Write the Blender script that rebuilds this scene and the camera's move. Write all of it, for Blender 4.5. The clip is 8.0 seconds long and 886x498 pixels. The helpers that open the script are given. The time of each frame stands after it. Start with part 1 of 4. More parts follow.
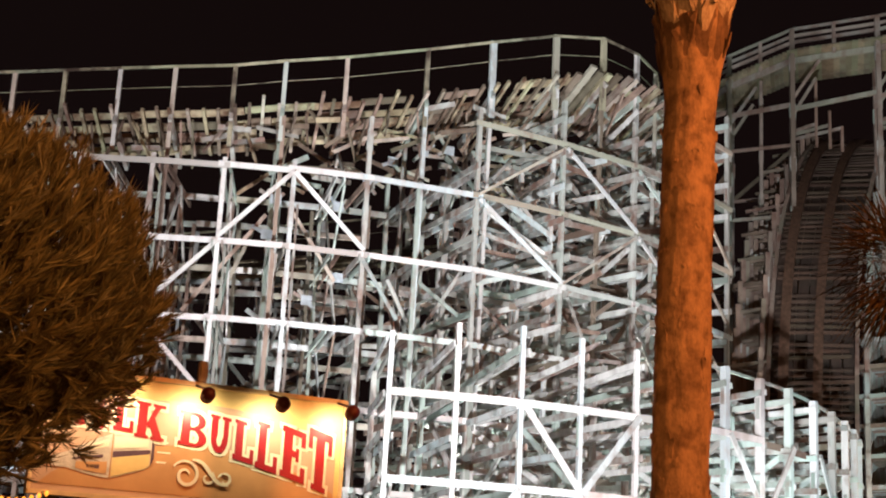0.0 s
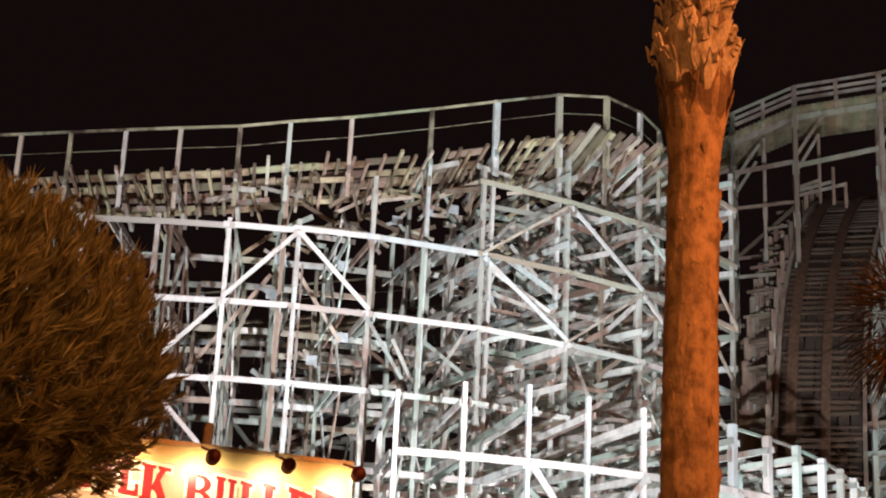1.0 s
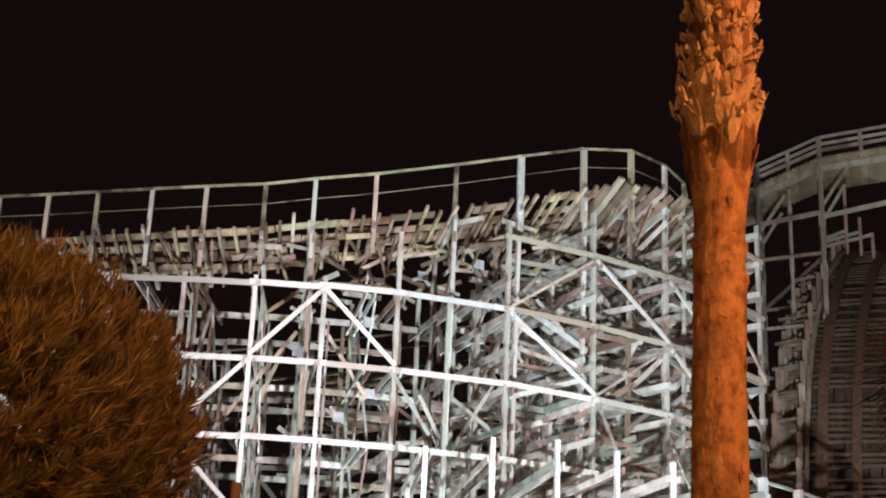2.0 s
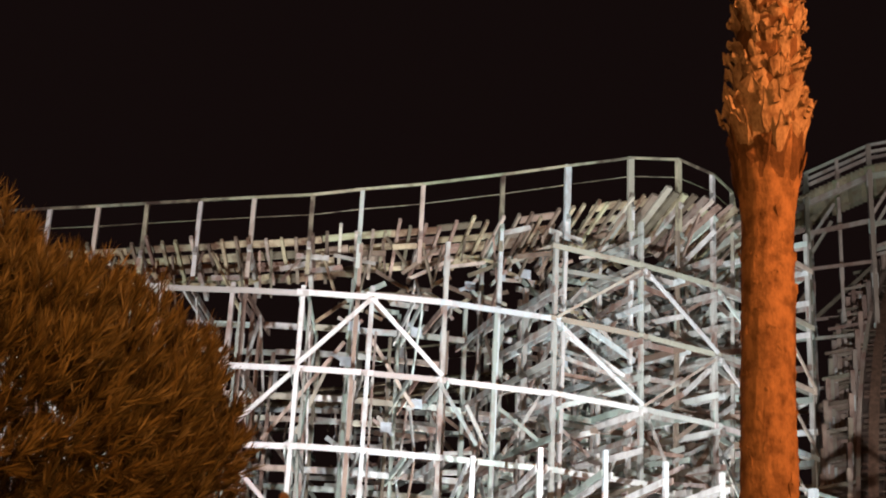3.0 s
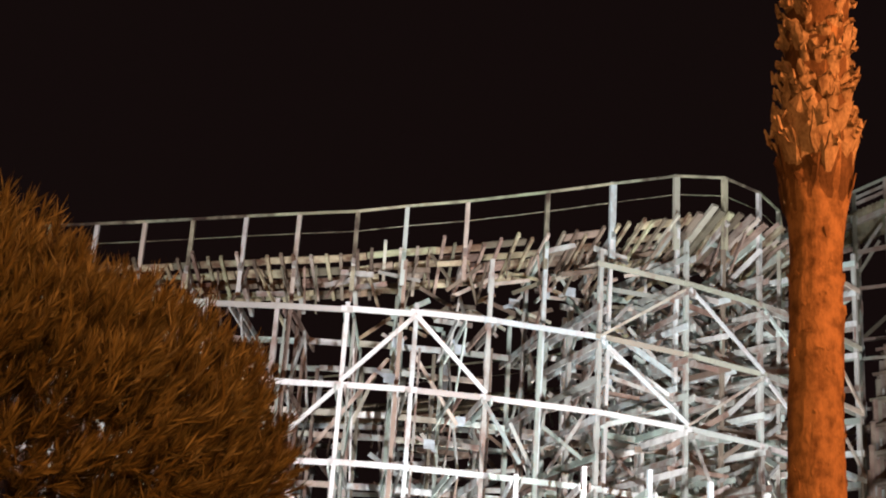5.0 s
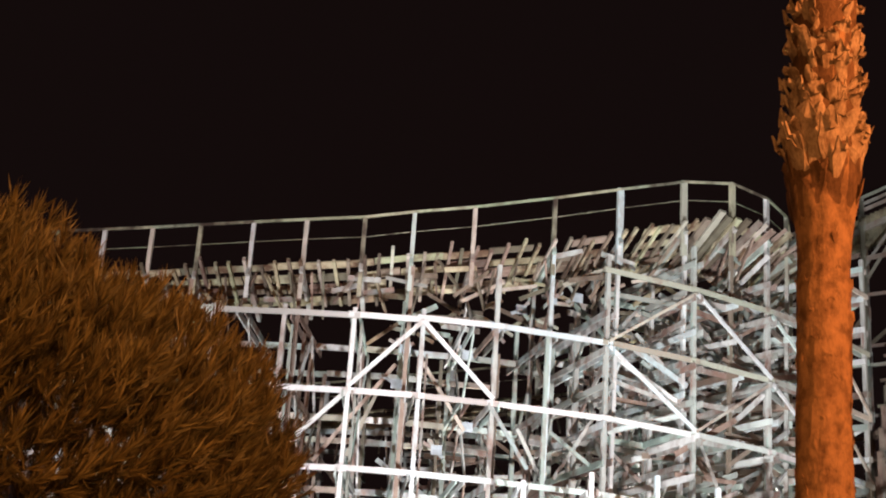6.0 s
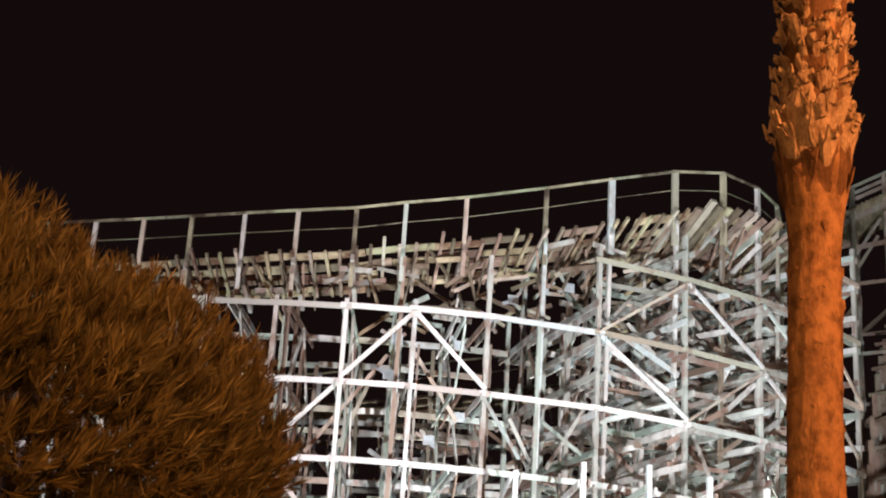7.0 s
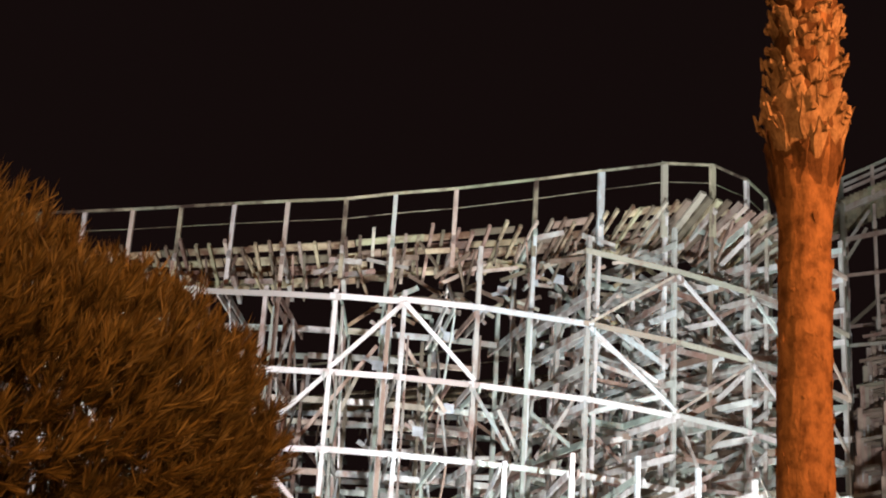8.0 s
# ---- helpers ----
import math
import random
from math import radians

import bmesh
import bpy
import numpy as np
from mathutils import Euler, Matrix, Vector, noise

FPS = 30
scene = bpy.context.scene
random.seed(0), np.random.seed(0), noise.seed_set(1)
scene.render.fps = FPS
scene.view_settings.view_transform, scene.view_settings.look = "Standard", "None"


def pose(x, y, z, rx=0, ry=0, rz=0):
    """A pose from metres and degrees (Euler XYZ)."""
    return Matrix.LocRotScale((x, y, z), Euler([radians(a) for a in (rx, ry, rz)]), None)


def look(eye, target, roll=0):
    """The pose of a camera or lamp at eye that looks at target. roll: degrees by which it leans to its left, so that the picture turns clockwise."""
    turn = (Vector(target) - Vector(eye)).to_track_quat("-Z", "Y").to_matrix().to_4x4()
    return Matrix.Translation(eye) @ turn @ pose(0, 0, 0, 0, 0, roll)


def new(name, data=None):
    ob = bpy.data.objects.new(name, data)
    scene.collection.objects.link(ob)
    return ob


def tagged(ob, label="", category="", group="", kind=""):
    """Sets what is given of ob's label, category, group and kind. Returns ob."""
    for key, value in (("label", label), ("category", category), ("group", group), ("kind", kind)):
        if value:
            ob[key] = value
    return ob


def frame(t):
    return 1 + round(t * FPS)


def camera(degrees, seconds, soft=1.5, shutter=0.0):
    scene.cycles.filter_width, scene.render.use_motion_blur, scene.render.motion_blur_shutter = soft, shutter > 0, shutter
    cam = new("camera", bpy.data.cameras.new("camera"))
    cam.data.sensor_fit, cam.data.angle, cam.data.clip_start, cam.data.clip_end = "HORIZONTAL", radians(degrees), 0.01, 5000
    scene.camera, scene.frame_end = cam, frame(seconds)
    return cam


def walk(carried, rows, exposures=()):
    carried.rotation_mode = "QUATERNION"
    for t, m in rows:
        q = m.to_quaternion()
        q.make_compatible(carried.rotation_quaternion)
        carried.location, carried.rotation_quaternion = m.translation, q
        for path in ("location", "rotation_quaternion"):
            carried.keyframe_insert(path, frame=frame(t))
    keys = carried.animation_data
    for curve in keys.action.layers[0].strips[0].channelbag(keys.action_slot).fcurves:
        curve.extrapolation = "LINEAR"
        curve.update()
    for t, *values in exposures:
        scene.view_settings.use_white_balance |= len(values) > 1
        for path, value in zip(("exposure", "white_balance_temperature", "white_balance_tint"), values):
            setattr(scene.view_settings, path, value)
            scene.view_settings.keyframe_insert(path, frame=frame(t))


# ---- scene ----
from collections import defaultdict

# ---------- camera ----------
cam = camera(33.5, 8.0, soft=2.0)
EYE = 1.6
# seconds, shift of the hand in metres, turn in degrees
ROWS = [
    (0, 0.004, 0.0, -0.012, 105.053, -2.916, -0.782),
    (0.3, -0.002, 0.0, -0.014, 105.711, -2.651, -0.372),
    (0.5, -0.004, 0.0, -0.014, 106.074, -2.656, -0.198),
    (0.8, -0.001, 0.0, -0.008, 106.666, -2.868, -0.481),
    (1, 0.000, 0.0, 0.000, 107.318, -2.598, -0.496),
    (1.2, -0.002, 0.0, 0.007, 107.947, -2.360, -0.331),
    (1.5, -0.005, 0.0, 0.014, 108.693, -2.395, -0.111),
    (1.7, -0.005, 0.0, 0.018, 109.059, -2.338, 0.128),
    (2.8, 0.004, 0.0, 0.028, 109.646, -2.657, 2.179),
    (3, 0.004, 0.0, 0.030, 109.704, -2.729, 2.440),
    (3.5, 0.003, 0.0, 0.036, 109.950, -3.050, 2.990),
    (4, -0.001, 0.0, 0.041, 110.033, -3.259, 3.300),
    (4.5, -0.008, 0.0, 0.046, 110.090, -3.443, 3.677),
    (5, -0.014, 0.0, 0.053, 110.269, -3.642, 3.935),
    (5.2, -0.014, 0.0, 0.053, 110.367, -3.639, 4.040),
    (6.3, -0.015, 0.0, 0.053, 110.476, -3.798, 4.205),
    (6.5, -0.015, 0.0, 0.053, 110.340, -3.846, 4.125),
    (7, -0.012, 0.0, 0.042, 110.129, -3.480, 3.951),
    (7.5, -0.026, 0.0, 0.038, 109.971, -3.222, 3.820),
    (8, -0.032, 0.0, 0.038, 109.816, -3.449, 3.506),
]
walk(cam, [(t, pose(x, y, EYE + z, rx, ry, rz)) for t, x, y, z, rx, ry, rz in ROWS],
     exposures=[(0.0, 0.04), (1.0, 0.05), (3.0, 0.12), (8.0, 0.20)])

# ---------- night sky ----------
world = bpy.data.worlds.new("night_sky")
scene.world = world
world.use_nodes = True
bg = world.node_tree.nodes["Background"]
bg.inputs[0].default_value = (0.0056, 0.0030, 0.0029, 1)
bg.inputs[1].default_value = 1.0


# ---------- lamps ----------
def spot(name, eye, target, watts, colour, degrees, radius=0.3, blend=0.6):
    d = bpy.data.lights.new(name, "SPOT")
    d.energy, d.color, d.spot_size, d.spot_blend, d.shadow_soft_size = watts, colour, radians(degrees), blend, radius
    ob = new(name, d)
    ob.matrix_world = look(eye, target)
    return ob


COOL = (1.0, 0.955, 0.975)
spot("unseen_flood_light", (-14.0, 31.0, 1.0), (-8, 58, 17), 33500, COOL, 62)
spot("unseen_flood_light", (5.5, 29.0, 1.0), (4.5, 58, 17), 57000, COOL, 58)
spot("unseen_flood_light", (17.5, 47.0, 1.0), (16.0, 63, 5), 18500, (0.86, 0.97, 1.0), 54)
# added floods without a known source: upper turn, inner frames, far line, drop
spot("unseen_flood_light", (13.0, 35.0, 1.0), (7.5, 66, 25), 18000, (0.95, 0.99, 1.0), 31)
spot("unseen_flood_light", (3.0, 72.5, 1.0), (7, 68, 20), 42000, (1.0, 0.93, 0.89), 110)
spot("unseen_flood_light", (7.0, 67.5, 1.0), (6, 70, 20), 46000, (1.0, 0.92, 0.88), 120)
spot("unseen_flood_light", (30.0, 62.0, 1.0), (20, 81, 27), 6800, (1.0, 0.74, 0.55), 66)
spot("unseen_flood_light", (24.8, 72.5, 0.8), (20.8, 82, 13), 6500, (1.0, 0.80, 0.66), 110)
# unseen sodium lamps beside and behind the camera; the low last is added fill
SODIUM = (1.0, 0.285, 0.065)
spot("unseen_sodium_light", (9.5, 8.0, 12.0), (2.9, 15.2, 8.2), 7300, SODIUM, 125, 0.25)
spot("unseen_sodium_light", (5.0, 2.5, 6.2), (-2.3, 7.4, 3.6), 4500, (1.0, 0.41, 0.12), 44, 1.4, 0.9)
spot("unseen_sodium_light", (-1.5, -7.0, 2.6), (-2.3, 10.0, 3.0), 8200, (1.0, 0.345, 0.08), 58, 1.2, 0.8)


# ---------- materials ----------
def mat(name):
    m = bpy.data.materials.new(name)
    m.use_nodes = True
    nt = m.node_tree
    return m, nt, nt.nodes["Principled BSDF"]


def node(nt, kind, **values):
    n = nt.nodes.new(kind)
    for k, v in values.items():
        n.inputs[k.replace("_", " ")].default_value = v
    return n


def ramp(nt, fac, stops):
    r = nt.nodes.new("ShaderNodeValToRGB")
    while len(r.color_ramp.elements) < len(stops):
        r.color_ramp.elements.new(0.5)
    for e, (p, c) in zip(r.color_ramp.elements, stops):
        e.position, e.color = p, (*c, 1)
    nt.links.new(fac, r.inputs[0])
    return r.outputs[0]


def mixed(nt, fac, a, b, how="MIX"):
    m = nt.nodes.new("ShaderNodeMix")
    m.data_type, m.blend_type = "RGBA", how
    for sock, v in ((0, fac), (6, a), (7, b)):
        if isinstance(v, (int, float)):
            m.inputs[sock].default_value = v
        elif isinstance(v, tuple):
            m.inputs[sock].default_value = (*v, 1)
        else:
            nt.links.new(v, m.inputs[sock])
    return m.outputs[2]


def noise_at(nt, scale, stretch=(1, 1, 1), detail=4.0, coords="world"):
    if coords == "world":
        g = nt.nodes.new("ShaderNodeNewGeometry").outputs["Position"]
    else:
        g = nt.nodes.new("ShaderNodeTexCoord").outputs[coords]
    mp = nt.nodes.new("ShaderNodeMapping")
    mp.inputs["Scale"].default_value = stretch
    nt.links.new(g, mp.inputs["Vector"])
    n = node(nt, "ShaderNodeTexNoise", Scale=scale, Detail=detail, Roughness=0.6)
    nt.links.new(mp.outputs[0], n.inputs["Vector"])
    return n.outputs[0]


def bumped(nt, bsdf, height, strength, distance=0.02):
    b = node(nt, "ShaderNodeBump", Strength=strength, Distance=distance)
    nt.links.new(height, b.inputs["Height"])
    nt.links.new(b.outputs[0], bsdf.inputs["Normal"])


def timber(name, paint, bare, worn=0.5, rough=0.75):
    """Weathered painted timber: paint with patches of bare brown wood, every piece in a tone of its own."""
    m, nt, bsdf = mat(name)
    piece = nt.nodes.new("ShaderNodeObjectInfo").outputs["Random"]
    isle = nt.nodes.new("ShaderNodeNewGeometry").outputs["Random Per Island"]
    add = nt.nodes.new("ShaderNodeMath")
    add.operation = "ADD"
    nt.links.new(piece, add.inputs[0]), nt.links.new(isle, add.inputs[1])
    fr = nt.nodes.new("ShaderNodeMath")
    fr.operation = "FRACT"
    nt.links.new(add.outputs[0], fr.inputs[0])
    r_, g_, b_ = paint
    tone = ramp(nt, fr.outputs[0], [(0.0, (r_ * 0.58, g_ * 0.53, b_ * 0.50)), (0.2, (r_ * 0.78, g_ * 0.99, b_ * 0.93)), (0.42, paint), (0.62, tuple(min(0.88, c * 1.16) for c in paint)), (0.8, (r_ * 0.76, g_ * 0.92, b_ * 0.97)), (1.0, (r_ * 0.92, g_ * 0.80, b_ * 0.77))])
    grain = noise_at(nt, 3.0, (1, 1, 0.25))
    col = mixed(nt, ramp(nt, grain, [(0.3, (0.55,) * 3), (0.62, (1,) * 3)]), tuple(c * 0.55 for c in paint), tone)
    patch = noise_at(nt, 1.3, (1, 1, 0.6), 8.0)
    shift = nt.nodes.new("ShaderNodeMath")
    shift.operation = "MULTIPLY_ADD"
    shift.inputs[1].default_value, shift.inputs[2].default_value = 0.22, 0.0
    nt.links.new(fr.outputs[0], shift.inputs[0])
    tot = nt.nodes.new("ShaderNodeMath")
    tot.operation = "ADD"
    nt.links.new(patch, tot.inputs[0]), nt.links.new(shift.outputs[0], tot.inputs[1])
    lo = 0.82 - 0.3 * worn
    mask = ramp(nt, tot.outputs[0], [(lo - 0.04, (0, 0, 0)), (lo + 0.20, (1, 1, 1))])
    col = mixed(nt, mask, col, bare)
    nt.links.new(col, bsdf.inputs["Base Color"])
    bsdf.inputs["Roughness"].default_value = rough
    bumped(nt, bsdf, noise_at(nt, 14.0, (1, 1, 0.2)), 0.35)
    return m


def plain(name, colour, rough=0.6, metal=0.0, var=0.25, scale=4.0, bump=0.15):
    m, nt, bsdf = mat(name)
    n = noise_at(nt, scale, detail=6.0)
    col = ramp(nt, n, [(0.3, tuple(c * (1 - var) for c in colour)), (0.7, tuple(min(0.9, c * (1 + var)) for c in colour))])
    nt.links.new(col, bsdf.inputs["Base Color"])
    bsdf.inputs["Roughness"].default_value, bsdf.inputs["Metallic"].default_value = rough, metal
    bumped(nt, bsdf, noise_at(nt, scale * 8), bump, 0.01)
    return m


def bark(name, colour, dark, blotch=0.45, fine=0.6):
    """Fibrous bark: fine grain, flakes a hand wide, and dark stains of half a metre."""
    m, nt, bsdf = mat(name)
    a = noise_at(nt, 7.0, (1, 1, 0.7), 8.0)
    b = noise_at(nt, 30.0, (1, 1, 0.45), 6.0)
    c = noise_at(nt, 2.6, (1, 1, 1.25), 5.0)
    col = ramp(nt, a, [(0.30, dark), (0.5, colour), (0.72, tuple(min(0.8, v * 1.35) for v in colour))])
    col = mixed(nt, ramp(nt, b, [(0.36, (fine,) * 3), (0.56, (0,) * 3)]), col, dark)
    col = mixed(nt, ramp(nt, c, [(0.52, (0,) * 3), (0.66, (blotch,) * 3)]), col, dark)
    nt.links.new(col, bsdf.inputs["Base Color"])
    bsdf.inputs["Roughness"].default_value = 0.9
    both = nt.nodes.new("ShaderNodeMath")
    both.operation = "ADD"
    nt.links.new(a, both.inputs[0]), nt.links.new(b, both.inputs[1])
    bumped(nt, bsdf, both.outputs[0], 0.3 + 0.8 * fine, 0.03)
    return m


def leafy(name, dark, light):
    m, nt, bsdf = mat(name)
    isle = nt.nodes.new("ShaderNodeNewGeometry").outputs["Random Per Island"]
    col = ramp(nt, isle, [(0.0, dark), (0.6, tuple((a + b) / 2 for a, b in zip(dark, light))), (1.0, light)])
    # soft random patches put lit and shaded tufts into the colour
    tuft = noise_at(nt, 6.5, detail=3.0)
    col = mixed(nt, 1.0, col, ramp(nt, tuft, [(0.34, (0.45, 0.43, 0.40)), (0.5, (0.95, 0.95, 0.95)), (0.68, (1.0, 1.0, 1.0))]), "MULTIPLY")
    nt.links.new(col, bsdf.inputs["Base Color"])
    bsdf.inputs["Roughness"].default_value = 0.6
    thin = nt.nodes.new("ShaderNodeBsdfTranslucent")
    nt.links.new(col, thin.inputs["Color"])
    both = nt.nodes.new("ShaderNodeMixShader")
    both.inputs[0].default_value = 0.45
    nt.links.new(bsdf.outputs[0], both.inputs[1]), nt.links.new(thin.outputs[0], both.inputs[2])
    nt.links.new(both.outputs[0], nt.nodes["Material Output"].inputs["Surface"])
    return m


WHITE = timber("white_painted_timber", (0.68, 0.70, 0.69), (0.27, 0.18, 0.14), 0.40)
GREY = timber("grey_weathered_timber", (0.45, 0.48, 0.455), (0.24, 0.155, 0.125), 0.70)
# white timber brightened in its colour where the floodlight overexposes it
LITWHITE = timber("floodlit_white_timber", (0.80, 0.80, 0.80), (0.50, 0.42, 0.38), 0.30)
TANNED = timber("tanned_white_timber", (0.56, 0.50, 0.43), (0.27, 0.18, 0.14), 0.62)
TRACKWOOD = timber("yellowed_track_timber", (0.50, 0.445, 0.30), (0.13, 0.075, 0.045), 0.85)
RAILWOOD = timber("dull_handrail_timber", (0.46, 0.45, 0.32), (0.06, 0.04, 0.03), 0.78)
DARKWOOD = timber("dark_track_timber", (0.20, 0.155, 0.115), (0.09, 0.06, 0.045), 0.6)
# brown stain; also stands in for shade on dim posts and ledgers
BROWN = timber("stained_shaded_timber", (0.32, 0.235, 0.19), (0.15, 0.085, 0.065), 0.65)
# the far line's dim warm light is put into this brown
FARWOOD = timber("dim_lit_brown_timber", (0.40, 0.355, 0.31), (0.21, 0.145, 0.115), 0.65)
# drop timber darkened in colour to keep the drop dim; gap planks darker still
DROPWOOD = timber("dim_drop_timber", (0.115, 0.07, 0.05), (0.065, 0.04, 0.03), 0.5)
SHADEWOOD = timber("gap_shade_timber", (0.06, 0.038, 0.028), (0.035, 0.022, 0.016), 0.5)
OLIVE = timber("olive_deck_timber", (0.27, 0.25, 0.17), (0.15, 0.12, 0.08), 0.5)
STEEL = plain("galvanised_steel", (0.44, 0.52, 0.57), 0.5, 0.1, 0.2)
RUST = plain("rusty_rail_steel", (0.13, 0.075, 0.05), 0.6, 0.3, 0.4)
BARK = bark("palm_bark", (0.35, 0.235, 0.155), (0.12, 0.072, 0.046), 0.75, 0.2)
BOOT = bark("palm_boot_fibre", (0.46, 0.40, 0.35), (0.17, 0.12, 0.09), 0.45, 0.5)
# fibre with the shade below and between the leaf boots in its colour
SHADEFIBRE = bark("shaded_palm_fibre", (0.165, 0.105, 0.072), (0.06, 0.036, 0.024), 0.6, 0.4)
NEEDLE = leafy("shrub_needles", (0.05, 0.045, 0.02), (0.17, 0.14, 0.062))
TWIG = plain("shrub_twig", (0.10, 0.07, 0.045), 0.9)
FROND = leafy("fan_palm_frond", (0.13, 0.095, 0.05), (0.34, 0.24, 0.12))
ASPHALT = plain("asphalt", (0.05, 0.05, 0.052), 0.85, 0, 0.3, 3.0, 0.4)
MAUVE = plain("mauve_tan_sign_paint", (0.58, 0.39, 0.27), 0.45, 0, 0.10, 1.5, 0.05)
TAN = plain("tan_sign_paint", (0.60, 0.33, 0.145), 0.45, 0, 0.15, 1.5, 0.05)
RED = plain("red_letter_paint", (0.37, 0.016, 0.025), 0.4, 0, 0.12, 6, 0.05)
PALE = plain("pale_letter_edge", (0.85, 0.80, 0.62), 0.4, 0, 0.06, 6, 0.05)
SILVER = plain("silver_painted_bottle", (0.62, 0.56, 0.48), 0.4, 0, 0.35, 5, 0.05)
LAMPRED = plain("dark_red_lamp_enamel", (0.09, 0.012, 0.01), 0.5, 0, 0.2, 8, 0.05)
VIOLET = plain("dark_violet_paint", (0.10, 0.06, 0.09), 0.45, 0, 0.2, 6, 0.05)
YELLOW = plain("yellow_sign_paint", (0.80, 0.60, 0.25), 0.45, 0, 0.12, 3, 0.05)
BULB, nt_, bs_ = mat("glowing_bulb_glass")
bs_.inputs["Base Color"].default_value = (0.9, 0.7, 0.4, 1)
bs_.inputs["Emission Color"].default_value, bs_.inputs["Emission Strength"].default_value = (1.0, 0.6, 0.2, 1), 3.0
AMBER, nt_, bs_ = mat("amber_bulb_glass")
bs_.inputs["Base Color"].default_value = (0.8, 0.35, 0.05, 1)
bs_.inputs["Emission Color"].default_value, bs_.inputs["Emission Strength"].default_value = (1.0, 0.36, 0.04, 1), 1.6
BEIGE = plain("beige_box_paint", (0.62, 0.53, 0.42), 0.5, 0, 0.2, 8, 0.05)
SIGNFRAME = plain("yellow_sign_frame", (0.80, 0.62, 0.36), 0.45, 0, 0.15, 5, 0.05)


# ---------- building helpers ----------
def thing(name, label, category, at=(0, 0, 0), group="", kind=""):
    ob = new(name)
    ob.empty_display_size = 0.3
    ob.location = at
    return tagged(ob, label, category, group, kind)


def part(name, bm, material, parent, label="", smooth=False):
    """Links a bmesh, in world metres, as one mesh under a thing or a part."""
    me = bpy.data.meshes.new(name)
    bm.to_mesh(me)
    bm.free()
    if smooth:
        me.polygons.foreach_set("use_smooth", [True] * len(me.polygons))
    me.materials.append(material)
    ob = new(name, me)
    if parent is not None:
        bpy.context.view_layer.update()
        ob.parent = parent
        ob.matrix_parent_inverse = parent.matrix_world.inverted()
    return tagged(ob, label)


CORNERS = np.array([(x, y, z) for x in (-0.5, 0.5) for y in (-0.5, 0.5) for z in (-0.5, 0.5)])
FACES = [(0, 1, 3, 2), (4, 6, 7, 5), (0, 4, 5, 1), (2, 3, 7, 6), (0, 2, 6, 4), (1, 5, 7, 3)]
SHARED = {}


def unit_box(name, material):
    """One bevel-edged beam of unit size, shared by every beam of a kind."""
    key = (name, material.name)
    if key not in SHARED:
        me = bpy.data.meshes.new(name)
        bm = bmesh.new()
        bmesh.ops.create_cube(bm, size=1)
        me.materials.append(material)
        bm.to_mesh(me)
        bm.free()
        SHARED[key] = me
    return SHARED[key]


BEAMS = defaultdict(list)


def beam(owner, kind, p, q, w, h, material, side=None, on=None):
    """A timber from p to q, w wide and h deep; side is the direction in which it is w wide."""
    p, q = Vector(p), Vector(q)
    d = q - p
    n = d.length
    if n < 0.02:
        return
    x = d / n
    s = Vector(side) if side is not None else Vector((0, 0, 1)).cross(x)
    if s.length < 1e-3:
        s = Vector((1, 0, 0))
    y = (s - x * s.dot(x)).normalized()
    z = x.cross(y)
    m = Matrix.Translation((p + q) / 2) @ Matrix((x, y, z)).transposed().to_4x4() @ Matrix.Diagonal((n, w, h, 1))
    if on is None:
        BEAMS[(owner, kind, material)].append((m, []))
        return BEAMS[(owner, kind, material)][-1]
    on[1].append((kind, material, m))


def joined(name, ms, material, owner):
    verts = np.concatenate([CORNERS @ np.array(m.to_3x3()).T + np.array(m.translation) for m in ms])
    faces = [tuple(8 * i + k for k in f) for i in range(len(ms)) for f in FACES]
    me = bpy.data.meshes.new(name)
    me.from_pydata(verts.tolist(), [], faces)
    me.materials.append(material)
    ob = new(name, me)
    ob.parent = owner
    ob.matrix_parent_inverse = Matrix.Translation(-owner.location)
    tagged(ob, kind="stuff")


def place_beams(most=300):
    """The nearest of each kind become parts of their own; the rest of the kind is one joined part."""
    for (owner, kind, material), made in BEAMS.items():
        made.sort(key=lambda b: b[0].translation.y)
        for m, small in made[:most]:
            ob = new(kind, unit_box(kind, material))
            ob.parent = owner
            ob.matrix_parent_inverse = Matrix.Translation(-owner.location)
            ob.matrix_basis = m
            for name, mt, mm in small:
                sub = new(name, unit_box(name, mt))
                sub.parent = ob
                sub.matrix_parent_inverse = m.inverted()
                sub.matrix_basis = mm
        rest = made[most:]
        if rest:
            joined(kind + "_rest", [m for m, _ in rest], material, owner)
            more = [mm for _, small in rest for _, _, mm in small]
            if more:
                joined("splice_rest", more, material, owner)


rnd = random.Random(7)


def jit(a):
    return rnd.uniform(-a, a)


def box_bm(bm, centre, size, turn=0.0, bevel=0.0):
    r = bmesh.ops.create_cube(bm, size=1)
    bmesh.ops.scale(bm, vec=size, verts=r["verts"])
    if bevel:
        es = list({e for v in r["verts"] for e in v.link_edges})
        r2 = bmesh.ops.bevel(bm, geom=es, offset=bevel, segments=2, affect="EDGES")
        vs = list({v for f in r2["faces"] for v in f.verts} | {v for v in r["verts"] if v.is_valid})
    else:
        vs = r["verts"]
    bmesh.ops.rotate(bm, verts=vs, cent=(0, 0, 0), matrix=Matrix.Rotation(turn, 3, "Z"))
    bmesh.ops.translate(bm, vec=centre, verts=vs)
    return vs


# ---------- ground ----------
bm = bmesh.new()
bmesh.ops.create_grid(bm, x_segments=24, y_segments=24, size=1500)
for v in bm.verts:
    v.co.y += 300
ground = part("ground", bm, ASPHALT, None)
tagged(ground, "dark asphalt and packed earth ground of the park", "ground", kind="structure")

# ---------- the high turn of the wooden coaster ----------
STOREY, FIRST = 3.2, 0.9


